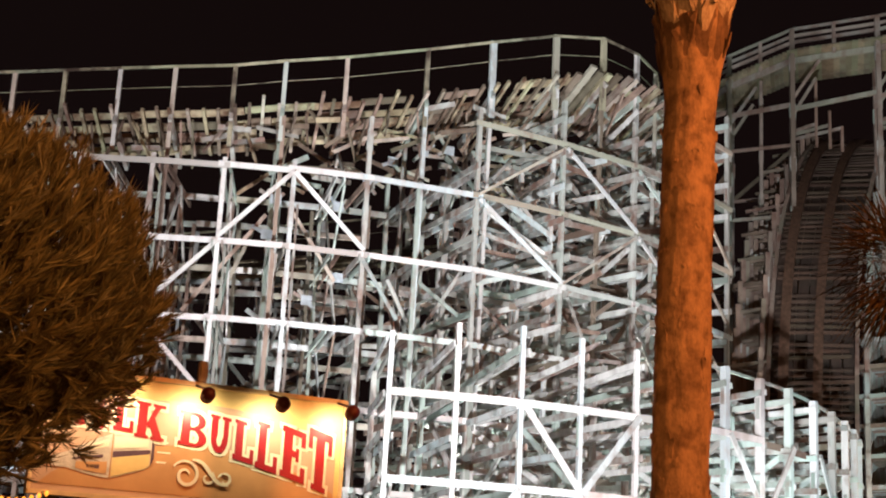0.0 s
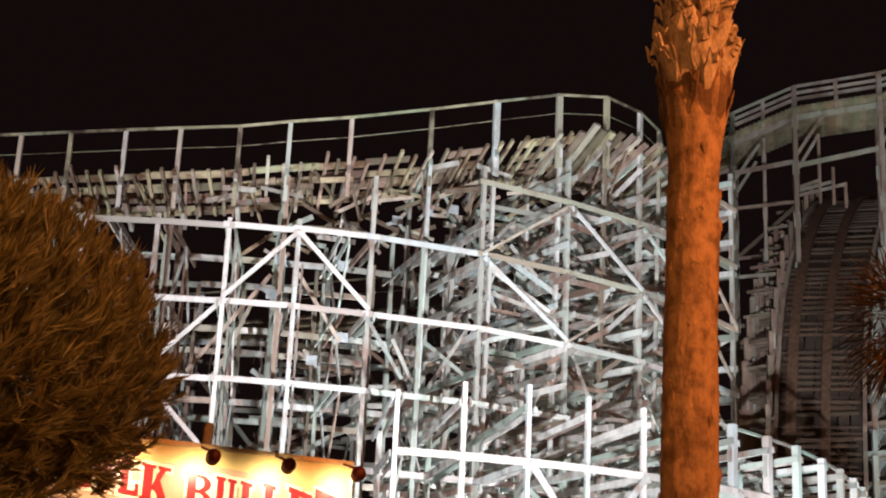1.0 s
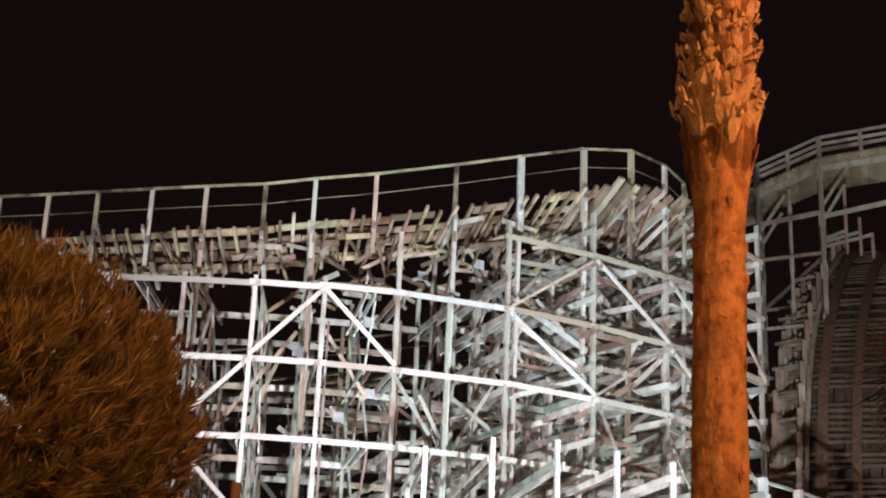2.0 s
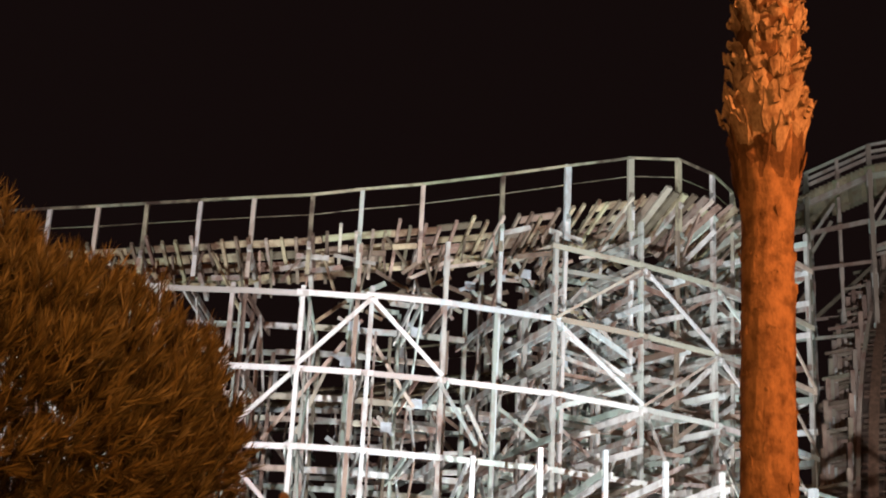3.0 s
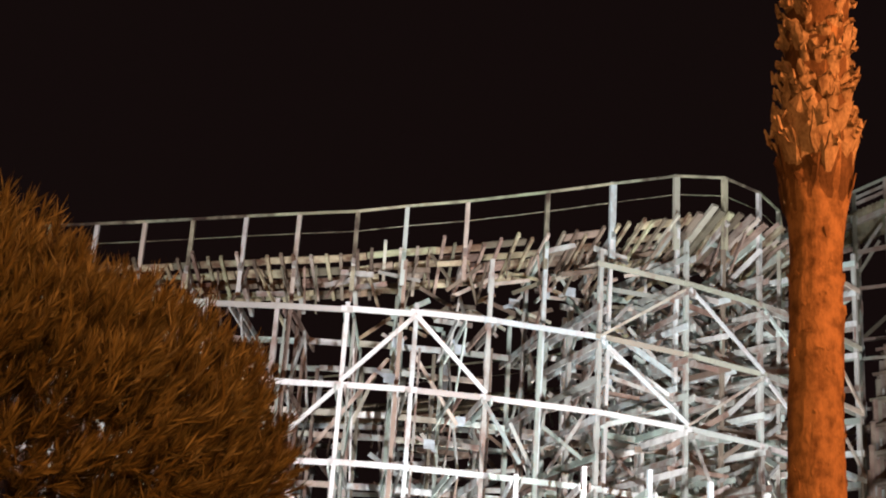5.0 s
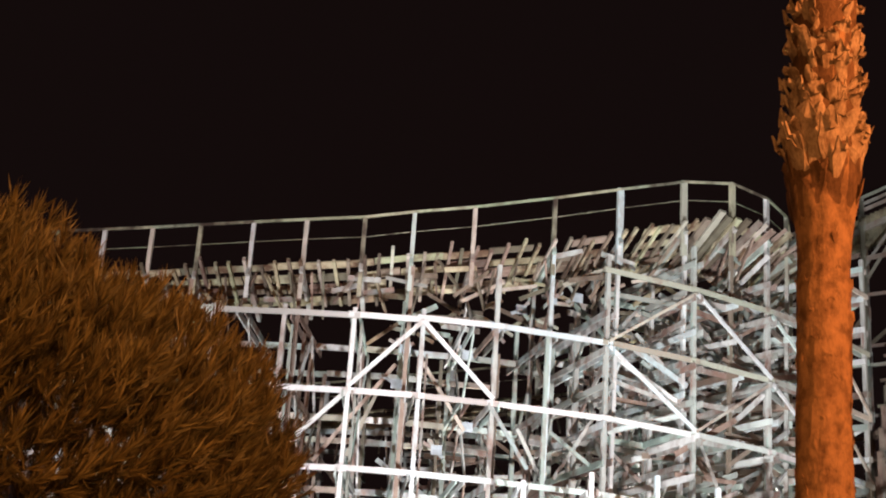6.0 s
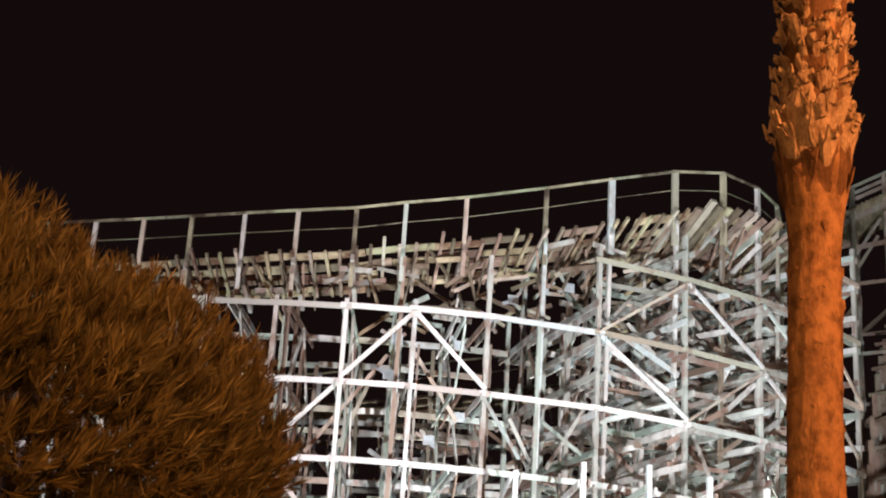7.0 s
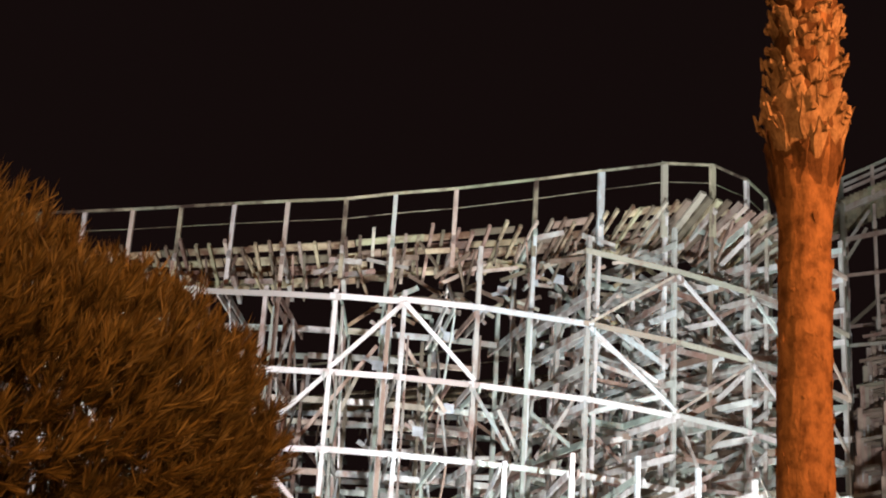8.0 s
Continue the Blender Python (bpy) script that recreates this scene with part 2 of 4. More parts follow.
def level(k):
    return FIRST + STOREY * k


turn = thing("wooden_coaster_turn", "tall white-painted timber roller coaster turn, floodlit at night", "roller coaster", (-3, 62, 0))

# the outer face stands on a straight and then an arc
AC, AR = Vector((-12.0, 89.3)), 32.0


def face(deg, inward=0.0):
    """A point of the outer face, by its degrees round the arc; below 0 it runs straight on."""
    if deg <= 0:
        return Vector((AC.x + AR * radians(deg), AC.y - AR + inward))
    a = radians(deg)
    return AC + (AR - inward) * Vector((math.sin(a), -math.cos(a)))


def v3(p, z):
    return Vector((p.x, p.y, z))


FACE_POSTS = [(-25.6, 20.2), (-20.6, 20.2), (-15.4, 20.3), (-10.4, 20.3), (-5.4, 20.3), (0.0, 20.4), (5.2, 20.4), (10.3, 20.6), (15.8, 22.9), (24.6, 24.1), (32.4, 25.5), (40.3, 25.6), (48.2, 28.0), (54.9, 28.4)]


def post(owner, p, z0, z1, material, size=0.26, side=(0, 1), lean=0.0):
    """A post of two boards with packing blocks and splices at the storeys."""
    s = Vector((side[0], side[1], 0)).normalized()
    top = v3(p, z1)
    foot = v3(p, z0) - s * lean
    whole = beam(owner, "post", foot, top, size, size * 0.9, material, s)
    z = z0 + 2.4 + jit(0.5)
    while z < z1 - 1.0:
        c = foot.lerp(top, (z - z0) / (z1 - z0))
        beam(owner, "splice", c - Vector((0, 0, 0.45)), c + Vector((0, 0, 0.45)), size * 0.5, size * 1.3, GREY, s, whole)
        z += 3.2 + jit(0.4)


pts = [face(a) for a, _ in FACE_POSTS]
for (a, top), p in zip(FACE_POSTS, pts):
    nrm = (face(a, 1.0) - p)
    post(turn, p, 0, top, WHITE if a < 12 or a > 45 else GREY, 0.20, nrm)
# slimmer second boards behind the face posts
for a, top in FACE_POSTS[3:12]:
    nrm = face(a, 1.0) - face(a)
    post(turn, face(a + 0.5, 0.45), 0, min(top, 20.0) - rnd.uniform(0.1, 1.2), rnd.choice((GREY, GREY, BROWN)), 0.10, nrm)
post(turn, face(19.8), 0, 20.3, GREY, 0.16, face(19.8, 1.0) - face(19.8))
for i in range(len(pts) - 1):
    a0, t0 = FACE_POSTS[i]
    a1, t1 = FACE_POSTS[i + 1]
    out = pts[i] - face(a0, 1.0)
    for k in range(0, 9):
        z = level(k)
        if z > min(t0, t1) + 0.1 or (k == 4 and a0 > 31) or (k == 3 and a0 > 26):
            continue
        o = v3(out * 0.16, 0)
        over = (pts[i + 1] - pts[i]).normalized() * 0.25
        z += 0.12 if k == 7 else 0.05 if k == 6 and a0 > 9 else -0.04
        paint = TANNED if (k >= 6 and a0 > 22) or (k == 6 and a0 > 30) else LITWHITE if k < 7 and a0 < 44 else WHITE
        beam(turn, "ledger", v3(pts[i] - over, z + jit(0.03)) + o, v3(pts[i + 1] + over, z + jit(0.03)) + o, 0.07, 0.235, paint)
        if a0 > 40:
            beam(turn, "ledger", v3(pts[i], z + jit(0.03)) - o, v3(pts[i + 1], z + jit(0.03)) - o, 0.08, 0.26, GREY)

# braces on the face: post, storey below, and the way they rise
FACE_BRACES = [(6, 5, 1), (7, 5, -1), (5, 4, 1), (9, 5, -1), (10, 6, -1), (9, 6, 1), (10, 5, 1), (11, 5, -1), (5, 3, -1), (11, 6, -1), (12, 5, -1), (12, 6, -1), (12, 4, -1), (12, 3, -1), (3, 5, 1), (4, 3, -1), (2, 4, -1), (11, 3, 1)]
for i, k, way in FACE_BRACES:
    lo, hi = (i, i + 1) if way > 0 else (i + 1, i)
    o = v3(pts[i] - face(FACE_POSTS[i][0], 1.0), 0) * 0.28
    beam(turn, "brace", v3(pts[lo], level(k) + 0.1) + o, v3(pts[hi], level(k + 1) - 0.1) + o, 0.07, 0.18 if way < 0 or i < 9 else 0.12, LITWHITE if way < 0 and i < 12 else WHITE if i < 9 else TANNED)

# loose braces at and behind the face: degrees and height of either end, metres behind the face
LOOSE = [(8.6, 18.8, 2.5, 14.4, 2.5), (7.6, 18.6, 4.9, 15.2, 4.8), (10.8, 19.0, 14.6, 16.2, 2.5), (15.8, 16.6, 18.6, 14.3, 0.0), (18.5, 16.3, 20.8, 14.1, 1.5),
         (20.9, 16.2, 24.4, 15.0, 1.0), (25.2, 16.4, 29.3, 14.8, 1.5), (24.8, 17.3, 21.4, 14.3, 1.2), (32.6, 16.9, 34.8, 14.6, 0.0), (27.8, 21.1, 30.4, 19.9, 0.8)]
for a0, z0, a1, z1, back in LOOSE:
    beam(turn, "brace", v3(face(a0, back - 0.12), z0), v3(face(a1, back - 0.12), z1), 0.06, 0.16, GREY if back < 2 else TANNED)

# the line of the handrail: straight, wide arc, tight turn, straight back
STEP = 0.05
RUN = [Vector((-25.0, 58.2))]
HEAD = [0.0]
while len(RUN) < 1750:
    p, h = RUN[-1], HEAD[-1]
    bend = 0.0 if p.x < -11.3 and h < 0.1 else (1 / 31.0 if h < radians(34) else (1 / 10.6 if h < radians(176) else 0.0))
    HEAD.append(h + bend * STEP)
    RUN.append(p + Vector((math.cos(h), math.sin(h))) * STEP)
LENGTH = (len(RUN) - 1) * STEP


def at(s):
    i = max(0, min(len(RUN) - 1, int(round(s / STEP))))
    return RUN[i], HEAD[i], Vector((-math.sin(HEAD[i]), math.cos(HEAD[i])))


RISE = [(0, 23.4), (6.55, 23.92), (10.95, 24.34), (15.75, 24.76), (20.45, 25.66), (24.05, 26.63), (27.2, 27.64), (30.5, 28.77), (33.35, 29.45), (36.1, 29.6), (39.0, 29.7), (44, 29.2), (50, 28.0), (60, 26.0), (75, 24.2), (90, 23.5)]


def rail_z(s):
    for (s0, z0), (s1, z1) in zip(RISE, RISE[1:]):
        if s <= s1:
            u = (s - s0) / (s1 - s0)
            return z0 + (z1 - z0) * u
    return RISE[-1][1]


def bank(s):
    """Fall of the deck towards the inside, per metre."""
    return 0.33 + 0.30 * max(0.0, min(1.0, (s - 22) / 12))


def deck_drop(s):
    """How far the deck's edge lies under the handrail."""
    return 2.15 + 0.25 * max(0.0, 1 - abs(s - 26) / 7)


def deck(s, inward, up=0.0):
    p, h, n = at(s)
    q = p + n * inward
    return v3(q, rail_z(s) - deck_drop(s) - bank(s) * inward + up)


POSTS_AT = [0.5, 2.5, 4.55, 6.65, 8.75, 11.05, 13.35, 15.85, 17.95, 20.55, 24.08, 27.2, 30.5, 33.35, 36.1, 38.95]
s = POSTS_AT[-1]
while s < LENGTH - 3:
    s += 2.5
    POSTS_AT.append(s)

# handrail
for i, s in enumerate(POSTS_AT):
    p, h, n = at(s)
    zr = rail_z(s)
    beam(turn, "handrail_post", v3(p, zr - 3.6), v3(p, zr + 0.05), 0.16, 0.18 if s < 26 else 0.29, (TANNED, RAILWOOD, WHITE)[i % 3], n.to_3d())
    if i:
        s0 = POSTS_AT[i - 1]
        p0 = at(s0)[0]
        o = v3(-n * 0.06, 0)
        beam(turn, "handrail", v3(p0, rail_z(s0)) + o, v3(p, zr) + o, 0.08, 0.105, RAILWOOD)
        a = v3(p0, rail_z(s0) - 0.9)
        b = v3(p, zr - 0.9)
        beam(turn, "handrail_wire", a, b, 0.022, 0.022, RAILWOOD)

# ties, walkway planks and the stacked track timbers
s = 0.4
while s < LENGTH - 1:
    p, h, n = at(s)
    out = -rnd.choice((0.15, 0.3, 0.5, 0.7, 0.4, 0.9 if s < 20 else 0.5)) - (0.15 if 28 < s < 44 else 0)
    inn = 2.4 + rnd.uniform(0, 0.55)
    wide = 0.13 if not 31 < s < 44 or rnd.random() < 0.5 else 0.32
    q0, q1 = deck(s + jit(0.05), out), deck(s + jit(0.08), inn)
    beam(turn, "tie", q0, q1, wide, 0.16, rnd.choice((TRACKWOOD, TRACKWOOD, TANNED, DARKWOOD, BROWN)), Vector((math.cos(h), math.sin(h), 0)))
    if rnd.random() < (0.7 if s > 17 else 0.85):
        a, b = rnd.uniform(-0.1, 0.9), rnd.uniform(1.2, 2.6)
        beam(turn, "strut", deck(s + jit(0.5), a, -0.2), deck(s + jit(0.9), b, -rnd.uniform(0.6, 1.7)), 0.08, 0.14, rnd.choice((BROWN, DARKWOOD, DARKWOOD, TRACKWOOD) if s < 30 else (GREY, BROWN, TRACKWOOD, DARKWOOD)))
    if 17 < s < 33:
        for _ in range(2):
            k, drop_z, half = rnd.uniform(0.2, 4.6), rnd.uniform(0.4, 1.7 if s < 27 else 3.4), rnd.uniform(0.4, 1.1)
            tilt = jit(0.6)
            beam(turn, "bracing_board", deck(s - half, min(k, 2.6), -drop_z - tilt) + v3(n * max(0, k - 2.6), 0), deck(s + half, min(k, 2.6), -drop_z + tilt) + v3(n * max(0, k - 2.6), 0), 0.07, rnd.uniform(0.14, 0.24), rnd.choice((GREY, TRACKWOOD, BROWN, DARKWOOD, TANNED)))
    if rnd.random() < 0.3:
        k = rnd.uniform(0.2, 2.2)
        beam(turn, "packing_board", deck(s - 0.7, k, -rnd.uniform(0.2, 0.5)), deck(s + 0.7, k + jit(0.3), -rnd.uniform(0.2, 0.6)), 0.10, 0.22, rnd.choice((GREY, TRACKWOOD, DARKWOOD)))
    s += 0.62 + jit(0.13)
for inward, wide, deep in ((0.12, 0.44, 0.06), (0.95, 0.48, 0.06), (1.78, 0.46, 0.2), (2.62, 0.42, 0.2)):
    s = rnd.uniform(0, 0.8)
    while s < LENGTH - 3:
        e = min(s + rnd.uniform(0.9, 2.2), LENGTH - 1)
        side = deck(s, 3) - deck(s, 0)
        k, up = inward + jit(0.07), 0.12 + deep / 2 + jit(0.03)
        if rnd.random() < 0.93:
            dull = 0.18 + (0.3 if 14 < s < 29 else 0.0)
            beam(turn, "track_plank", deck(s, k, up), deck(e - 0.03, k + jit(0.04), up), wide * rnd.uniform(0.8, 1.1), deep, rnd.choice((DARKWOOD, BROWN, DARKWOOD)) if rnd.random() < dull else TRACKWOOD, side)
        s = e

# bents under the track: posts, cross ledgers and braces
ROWS_IN = (0.0, 2.5, 4.6, 8.4)
for i, s in enumerate(POSTS_AT):
    p, h, n = at(s)
    t = Vector((math.cos(h), math.sin(h)))
    for j, inward in enumerate(ROWS_IN):
        if (inward > 8 and s > 26) or (s < 24 and inward in (0.0, 2.5) and i % 2):
            continue
        q = p + n * inward + t * jit(0.1)
        top = deck(s, min(inward, 2.6)).z - 0.3 - (1.2 if inward > 4 else 0)
        # posts behind the left face are dimmed by greyer, browner timber
        post(turn, q, 0, top, (WHITE if rnd.random() < (0.4 if s > 24 else 0.0) else rnd.choice((GREY, GREY, BROWN) if s > 24 else (GREY, BROWN, BROWN))), 0.18, n, 0.5 * (j - 1))
    tops = deck(s, 2.6).z - 0.5
    beam(turn, "cap", deck(s, -0.2, -0.22), deck(s, 3.1, -0.22), 0.16, 0.3, GREY)
    k = 0
    z = level(0)
    while z < tops - 0.6:
        for sgn in (-1, 1):
            off = v3(t * 0.17 * sgn, 0)
            beam(turn, "cross_ledger", v3(p - n * 0.5, z + jit(0.1)) + off, v3(p + n * 5.5, z + jit(0.1)) + off, 0.07, 0.28, rnd.choice((WHITE, WHITE, GREY, GREY, GREY, BROWN)))
            if s > 28 and z + 1.6 < tops - 0.6:
                beam(turn, "cross_ledger", v3(p - n * 0.4, z + 1.6 + jit(0.3)) + off, v3(p + n * (5.5 + jit(0.5)), z + 1.6 + jit(0.3)) + off, 0.07, 0.25, rnd.choice((WHITE, WHITE, GREY, GREY, GREY, BROWN)))
        if z + STOREY < tops + 1.5:
            flip = (i + k) % 2
            for a, b in ((0.0, 2.5), (2.5, 5.0)):
                z0, z1 = (z + 0.1, z + STOREY - 0.1) if flip else (z + STOREY - 0.1, z + 0.1)
                off = v3(t * 0.25, 0)
                beam(turn, "brace", v3(p + n * a, min(z0, tops)) + off, v3(p + n * b, min(z1, tops)) + off, 0.07, 0.24, rnd.choice((WHITE, WHITE, GREY, GREY, GREY, BROWN)))
                flip = 1 - flip
        z += STOREY
        k += 1
    # ledgers along the line
    if i:
        s0 = POSTS_AT[i - 1]
        p0, h0, n0 = at(s0)
        for k in range(0, 9):
            z = level(k)
            if z > min(deck(s, 2.6).z, deck(s0, 2.6).z) - 0.4:
                break
            for inward in ((3.9, 8.3) if s < 26 else (0.0, 5.0) if i % 2 else (2.5, 5.0)):
                if inward == 0.0 and s < 29:
                    continue
                beam(turn, "ledger", v3(p0 + n0 * (inward + 0.2), z + jit(0.04)), v3(p + n * (inward + 0.2), z + jit(0.04)), 0.08, 0.26, rnd.choice((WHITE, TANNED, GREY) if s < 26 else (WHITE, WHITE, GREY, GREY, GREY, BROWN)))
            if s > 27 and (i * 5 + k * 3) % 4 == 0:
                zz = (z + 0.15, z + STOREY - 0.15)
                if (i + k) % 2:
                    zz = zz[::-1]
                inward = rnd.choice((0.2, 2.7, 5.2))
                beam(turn, "brace", v3(p0 + n0 * inward, zz[0]), v3(p + n * inward, zz[1]), 0.07, 0.24, rnd.choice((WHITE, WHITE, GREY, GREY, GREY, BROWN)))

# closer bracing round the tight turn
for i in range(1, len(POSTS_AT)):
    s0, s1 = POSTS_AT[i - 1], POSTS_AT[i]
    if not 28.5 < s1 < 70:
        continue
    (p0, _, n0), (p1, _, n1) = at(s0), at(s1)
    ceiling_z = min(deck(s0, 2.6).z, deck(s1, 2.6).z) - 0.8
    z = 1.4
    while z < ceiling_z:
        for inward in (0.1, 2.4, 5.1, 7.4):
            if rnd.random() < 0.55:
                dz = rnd.choice((0, 0, 0, 1.4, -1.4))
                z0, z1 = z + jit(0.3), z + dz + jit(0.3)
                if max(z0, z1) < ceiling_z:
                    over = rnd.uniform(0.0, 0.25)
                    a, b = v3(p0 + n0 * inward, z0), v3(p1 + n1 * inward, z1)
                    beam(turn, "brace" if dz else "ledger", a - (b - a) * over, b + (b - a) * over, 0.07, rnd.uniform(0.16, 0.26), rnd.choice((WHITE, WHITE, GREY, GREY, BROWN)))
        z += 1.07

# long cross ledgers that tie the outer face back to the inner frames
for i, (a, top) in enumerate(FACE_POSTS):
    p = face(a)
    n = (face(a, 1.0) - p).normalized()
    t = Vector((n.y, -n.x))
    depth = 1.6 if a < 9 else 3.2 if a < 20 else 6 + (a - 20) * 0.14
    for k in range(0, 9):
        z = level(k)
        if z > top - 1.2:
            break
        for dz in ((0.0,) if a < 20 else (0.0, 1.6)):
            for sgn in (-1, 1):
                off = v3(t * 0.2 * sgn, 0)
                beam(turn, "cross_ledger", v3(p - n * (0.4 if a < 45 else 0.15), z + dz - 0.3 + jit(0.08)) + off, v3(p + n * depth, z + dz - 0.3 + jit(0.1)) + off, 0.07, 0.28, rnd.choice((WHITE, WHITE, GREY, GREY, GREY, BROWN)))
        if a > 20:
            off = v3(t * 0.28, 0)
            beam(turn, "brace", v3(p + n * 0.1, z + (0.2 if (i + k) % 2 else STOREY - 0.2)) + off, v3(p + n * depth * 0.6, z + (STOREY - 0.2 if (i + k) % 2 else 0.2)) + off, 0.07, 0.25, rnd.choice((WHITE, WHITE, GREY, GREY, GREY, BROWN)))
    if a > 20:
        for d in (depth * 0.45, depth * 0.85):
            post(turn, p + n * d, 0, top - 1.0 - d * 0.25, GREY, 0.22, n)

# pale steel gusset plates with the board ends that they clasp, behind the face
GUSSETS = [(9.3, 19.56, 2.5), (14.7, 19.7, 3.0), (12.6, 15.4, 3.0), (14.9, 16.4, 2.5), (22.1, 22.8, 3.0), (8.8, 17.9, 2.2), (24.1, 22.9, 2.5), (19.3, 22.1, 3.0), (17.2, 20.9, 3.0), (28.0, 19.2, 2.6), (33.5, 20.6, 1.2)]
for a, z, back in GUSSETS:
    c = v3(face(a, back), z)
    t = (v3(face(a + 1, back), z) - c).normalized()
    out = v3(face(a, back - 1) - face(a, back), 0)
    plate = beam(turn, "gusset_plate", c - t * 0.24, c + t * 0.24, 0.02, 0.42, STEEL, out)
    for up in rnd.sample((-1.1, -0.5, 0.5, 0.9, 1.2), 3):
        arm = (t * rnd.choice((-1, 1)) + Vector((0, 0, up))).normalized()
        beam(turn, "board_end", c - out * 0.06 + arm * 0.12, c - out * 0.06 + arm * rnd.uniform(0.45, 0.8), 0.05, 0.15, rnd.choice((STEEL, GREY, GREY)), out, plate)

# ---------- the low line in front ----------
low = thing("low_coaster_line", "lower white timber coaster line with open post tops, brightly floodlit", "roller coaster", (6, 60, 0))
LC, LR = Vector((-5.9, 81.5)), 28.0


def low_face(deg, inward=0.0):
    """A point of the low line's face: an arc that widens past 60 degrees."""
    a = radians(min(deg, 60))
    p = LC + LR * Vector((math.sin(a), -math.cos(a)))
    b = a + radians(max(0.0, deg - 60)) * LR / 42.0
    p += 42.0 * Vector((math.sin(b) - math.sin(a), math.cos(a) - math.cos(b)))
    return p + inward * Vector((-math.sin(b), math.cos(b)))


LOW_AT = [8.6, 13.8, 19.05, 24.2, 29.45, 34.5, 39.5, 44.4, 49.3, 54.7, 60.0, 65.5, 71.0, 77.0]
LOW_TOP = [12.9, 13.4, 13.4, 13.4, 13.3, 13.3, 13.2, 13.12, 13.08, 13.0, 12.95, 12.9, 12.85, 12.8]
for i, (a, top) in enumerate(zip(LOW_AT, LOW_TOP)):
    p = low_face(a)
    n = (low_face(a, 1.0) - p).normalized()
    t = Vector((n.y, -n.x))
    bright = LITWHITE
    post(low, p, 0, top + jit(0.1), bright, 0.31 if i > 5 else 0.19, n)
    inner = low_face(a, 5.5)
    post(low, inner, 0, 12.2, GREY, 0.24, n)
    if i > 4:
        post(low, low_face(a, 2.8), 0, 12.6, WHITE, 0.24, n)
    for z in (12.55, 10.4, 8.9, 7.2, 5.6, 4.0, 2.4):
        for sgn in (-1, 1):
            off = v3(t * 0.2 * sgn, 0)
            beam(low, "cross_ledger", v3(p - n * 0.2, z + jit(0.06)) + off, v3(low_face(a, 6.2), z - (0.5 if z > 12 else 0) + jit(0.1)) + off, 0.08, 0.25, rnd.choice((WHITE, WHITE, GREY)))
    for z0 in (4.0, 7.2):
        off = v3(t * 0.3, 0)
        w = (0.2, 5.3) if i % 2 else (5.3, 0.2)
        beam(low, "brace", v3(low_face(a, w[0]), z0) + off, v3(low_face(a, w[1]), z0 + 3.2) + off, 0.08, 0.25, WHITE)
    if i:
        p0 = low_face(LOW_AT[i - 1])
        n0 = (low_face(LOW_AT[i - 1], 1.0) - p0).normalized()
        for z in (10.5, 7.3, 4.1, 0.9):
            behind = 0.3 if z > 10 and i > 7 else -0.2
            # beyond the seventh bay the ledgers' shade is put into brown timber
            beam(low, "ledger", v3(p0 + n0 * behind, z), v3(p + n * behind, z), 0.09, 0.28, LITWHITE if i <= 7 else BROWN)
            beam(low, "ledger", v3(low_face(LOW_AT[i - 1], 5.6), z), v3(low_face(a, 5.6), z), 0.09, 0.28, GREY)
        if i > 5:
            beam(low, "handrail", v3(p0, LOW_TOP[i - 1] + 0.06) + v3(n0 * 0.35, 0), v3(p, top + 0.06) + v3(n * 0.35, 0), 0.16, 0.10, GREY)
            beam(low, "handrail", v3(low_face(LOW_AT[i - 1], 2.8), 12.7), v3(low_face(a, 2.8), 12.7), 0.12, 0.2, WHITE)
for i, z0, way in ((2, 7.3, -1), (3, 7.3, 1), (6, 7.3, -1), (7, 7.3, 1), (9, 7.3, -1), (1, 4.1, 1), (4, 4.1, -1), (8, 4.1, 1)):
    a, b = (i, i + 1) if way > 0 else (i + 1, i)
    o = v3(low_face(LOW_AT[i], -0.3) - low_face(LOW_AT[i]), 0)
    beam(low, "brace", v3(low_face(LOW_AT[a]), z0) + o, v3(low_face(LOW_AT[b]), z0 + 3.2) + o, 0.08, 0.26, WHITE)
# ---------- the far line with its drop ----------
far = thing("far_coaster_line", "dim brown timber coaster line on high trestles", "roller coaster", (22, 86, 0))


def polar(az, d):
    return Vector((d * math.sin(radians(az)), d * math.cos(radians(az))))


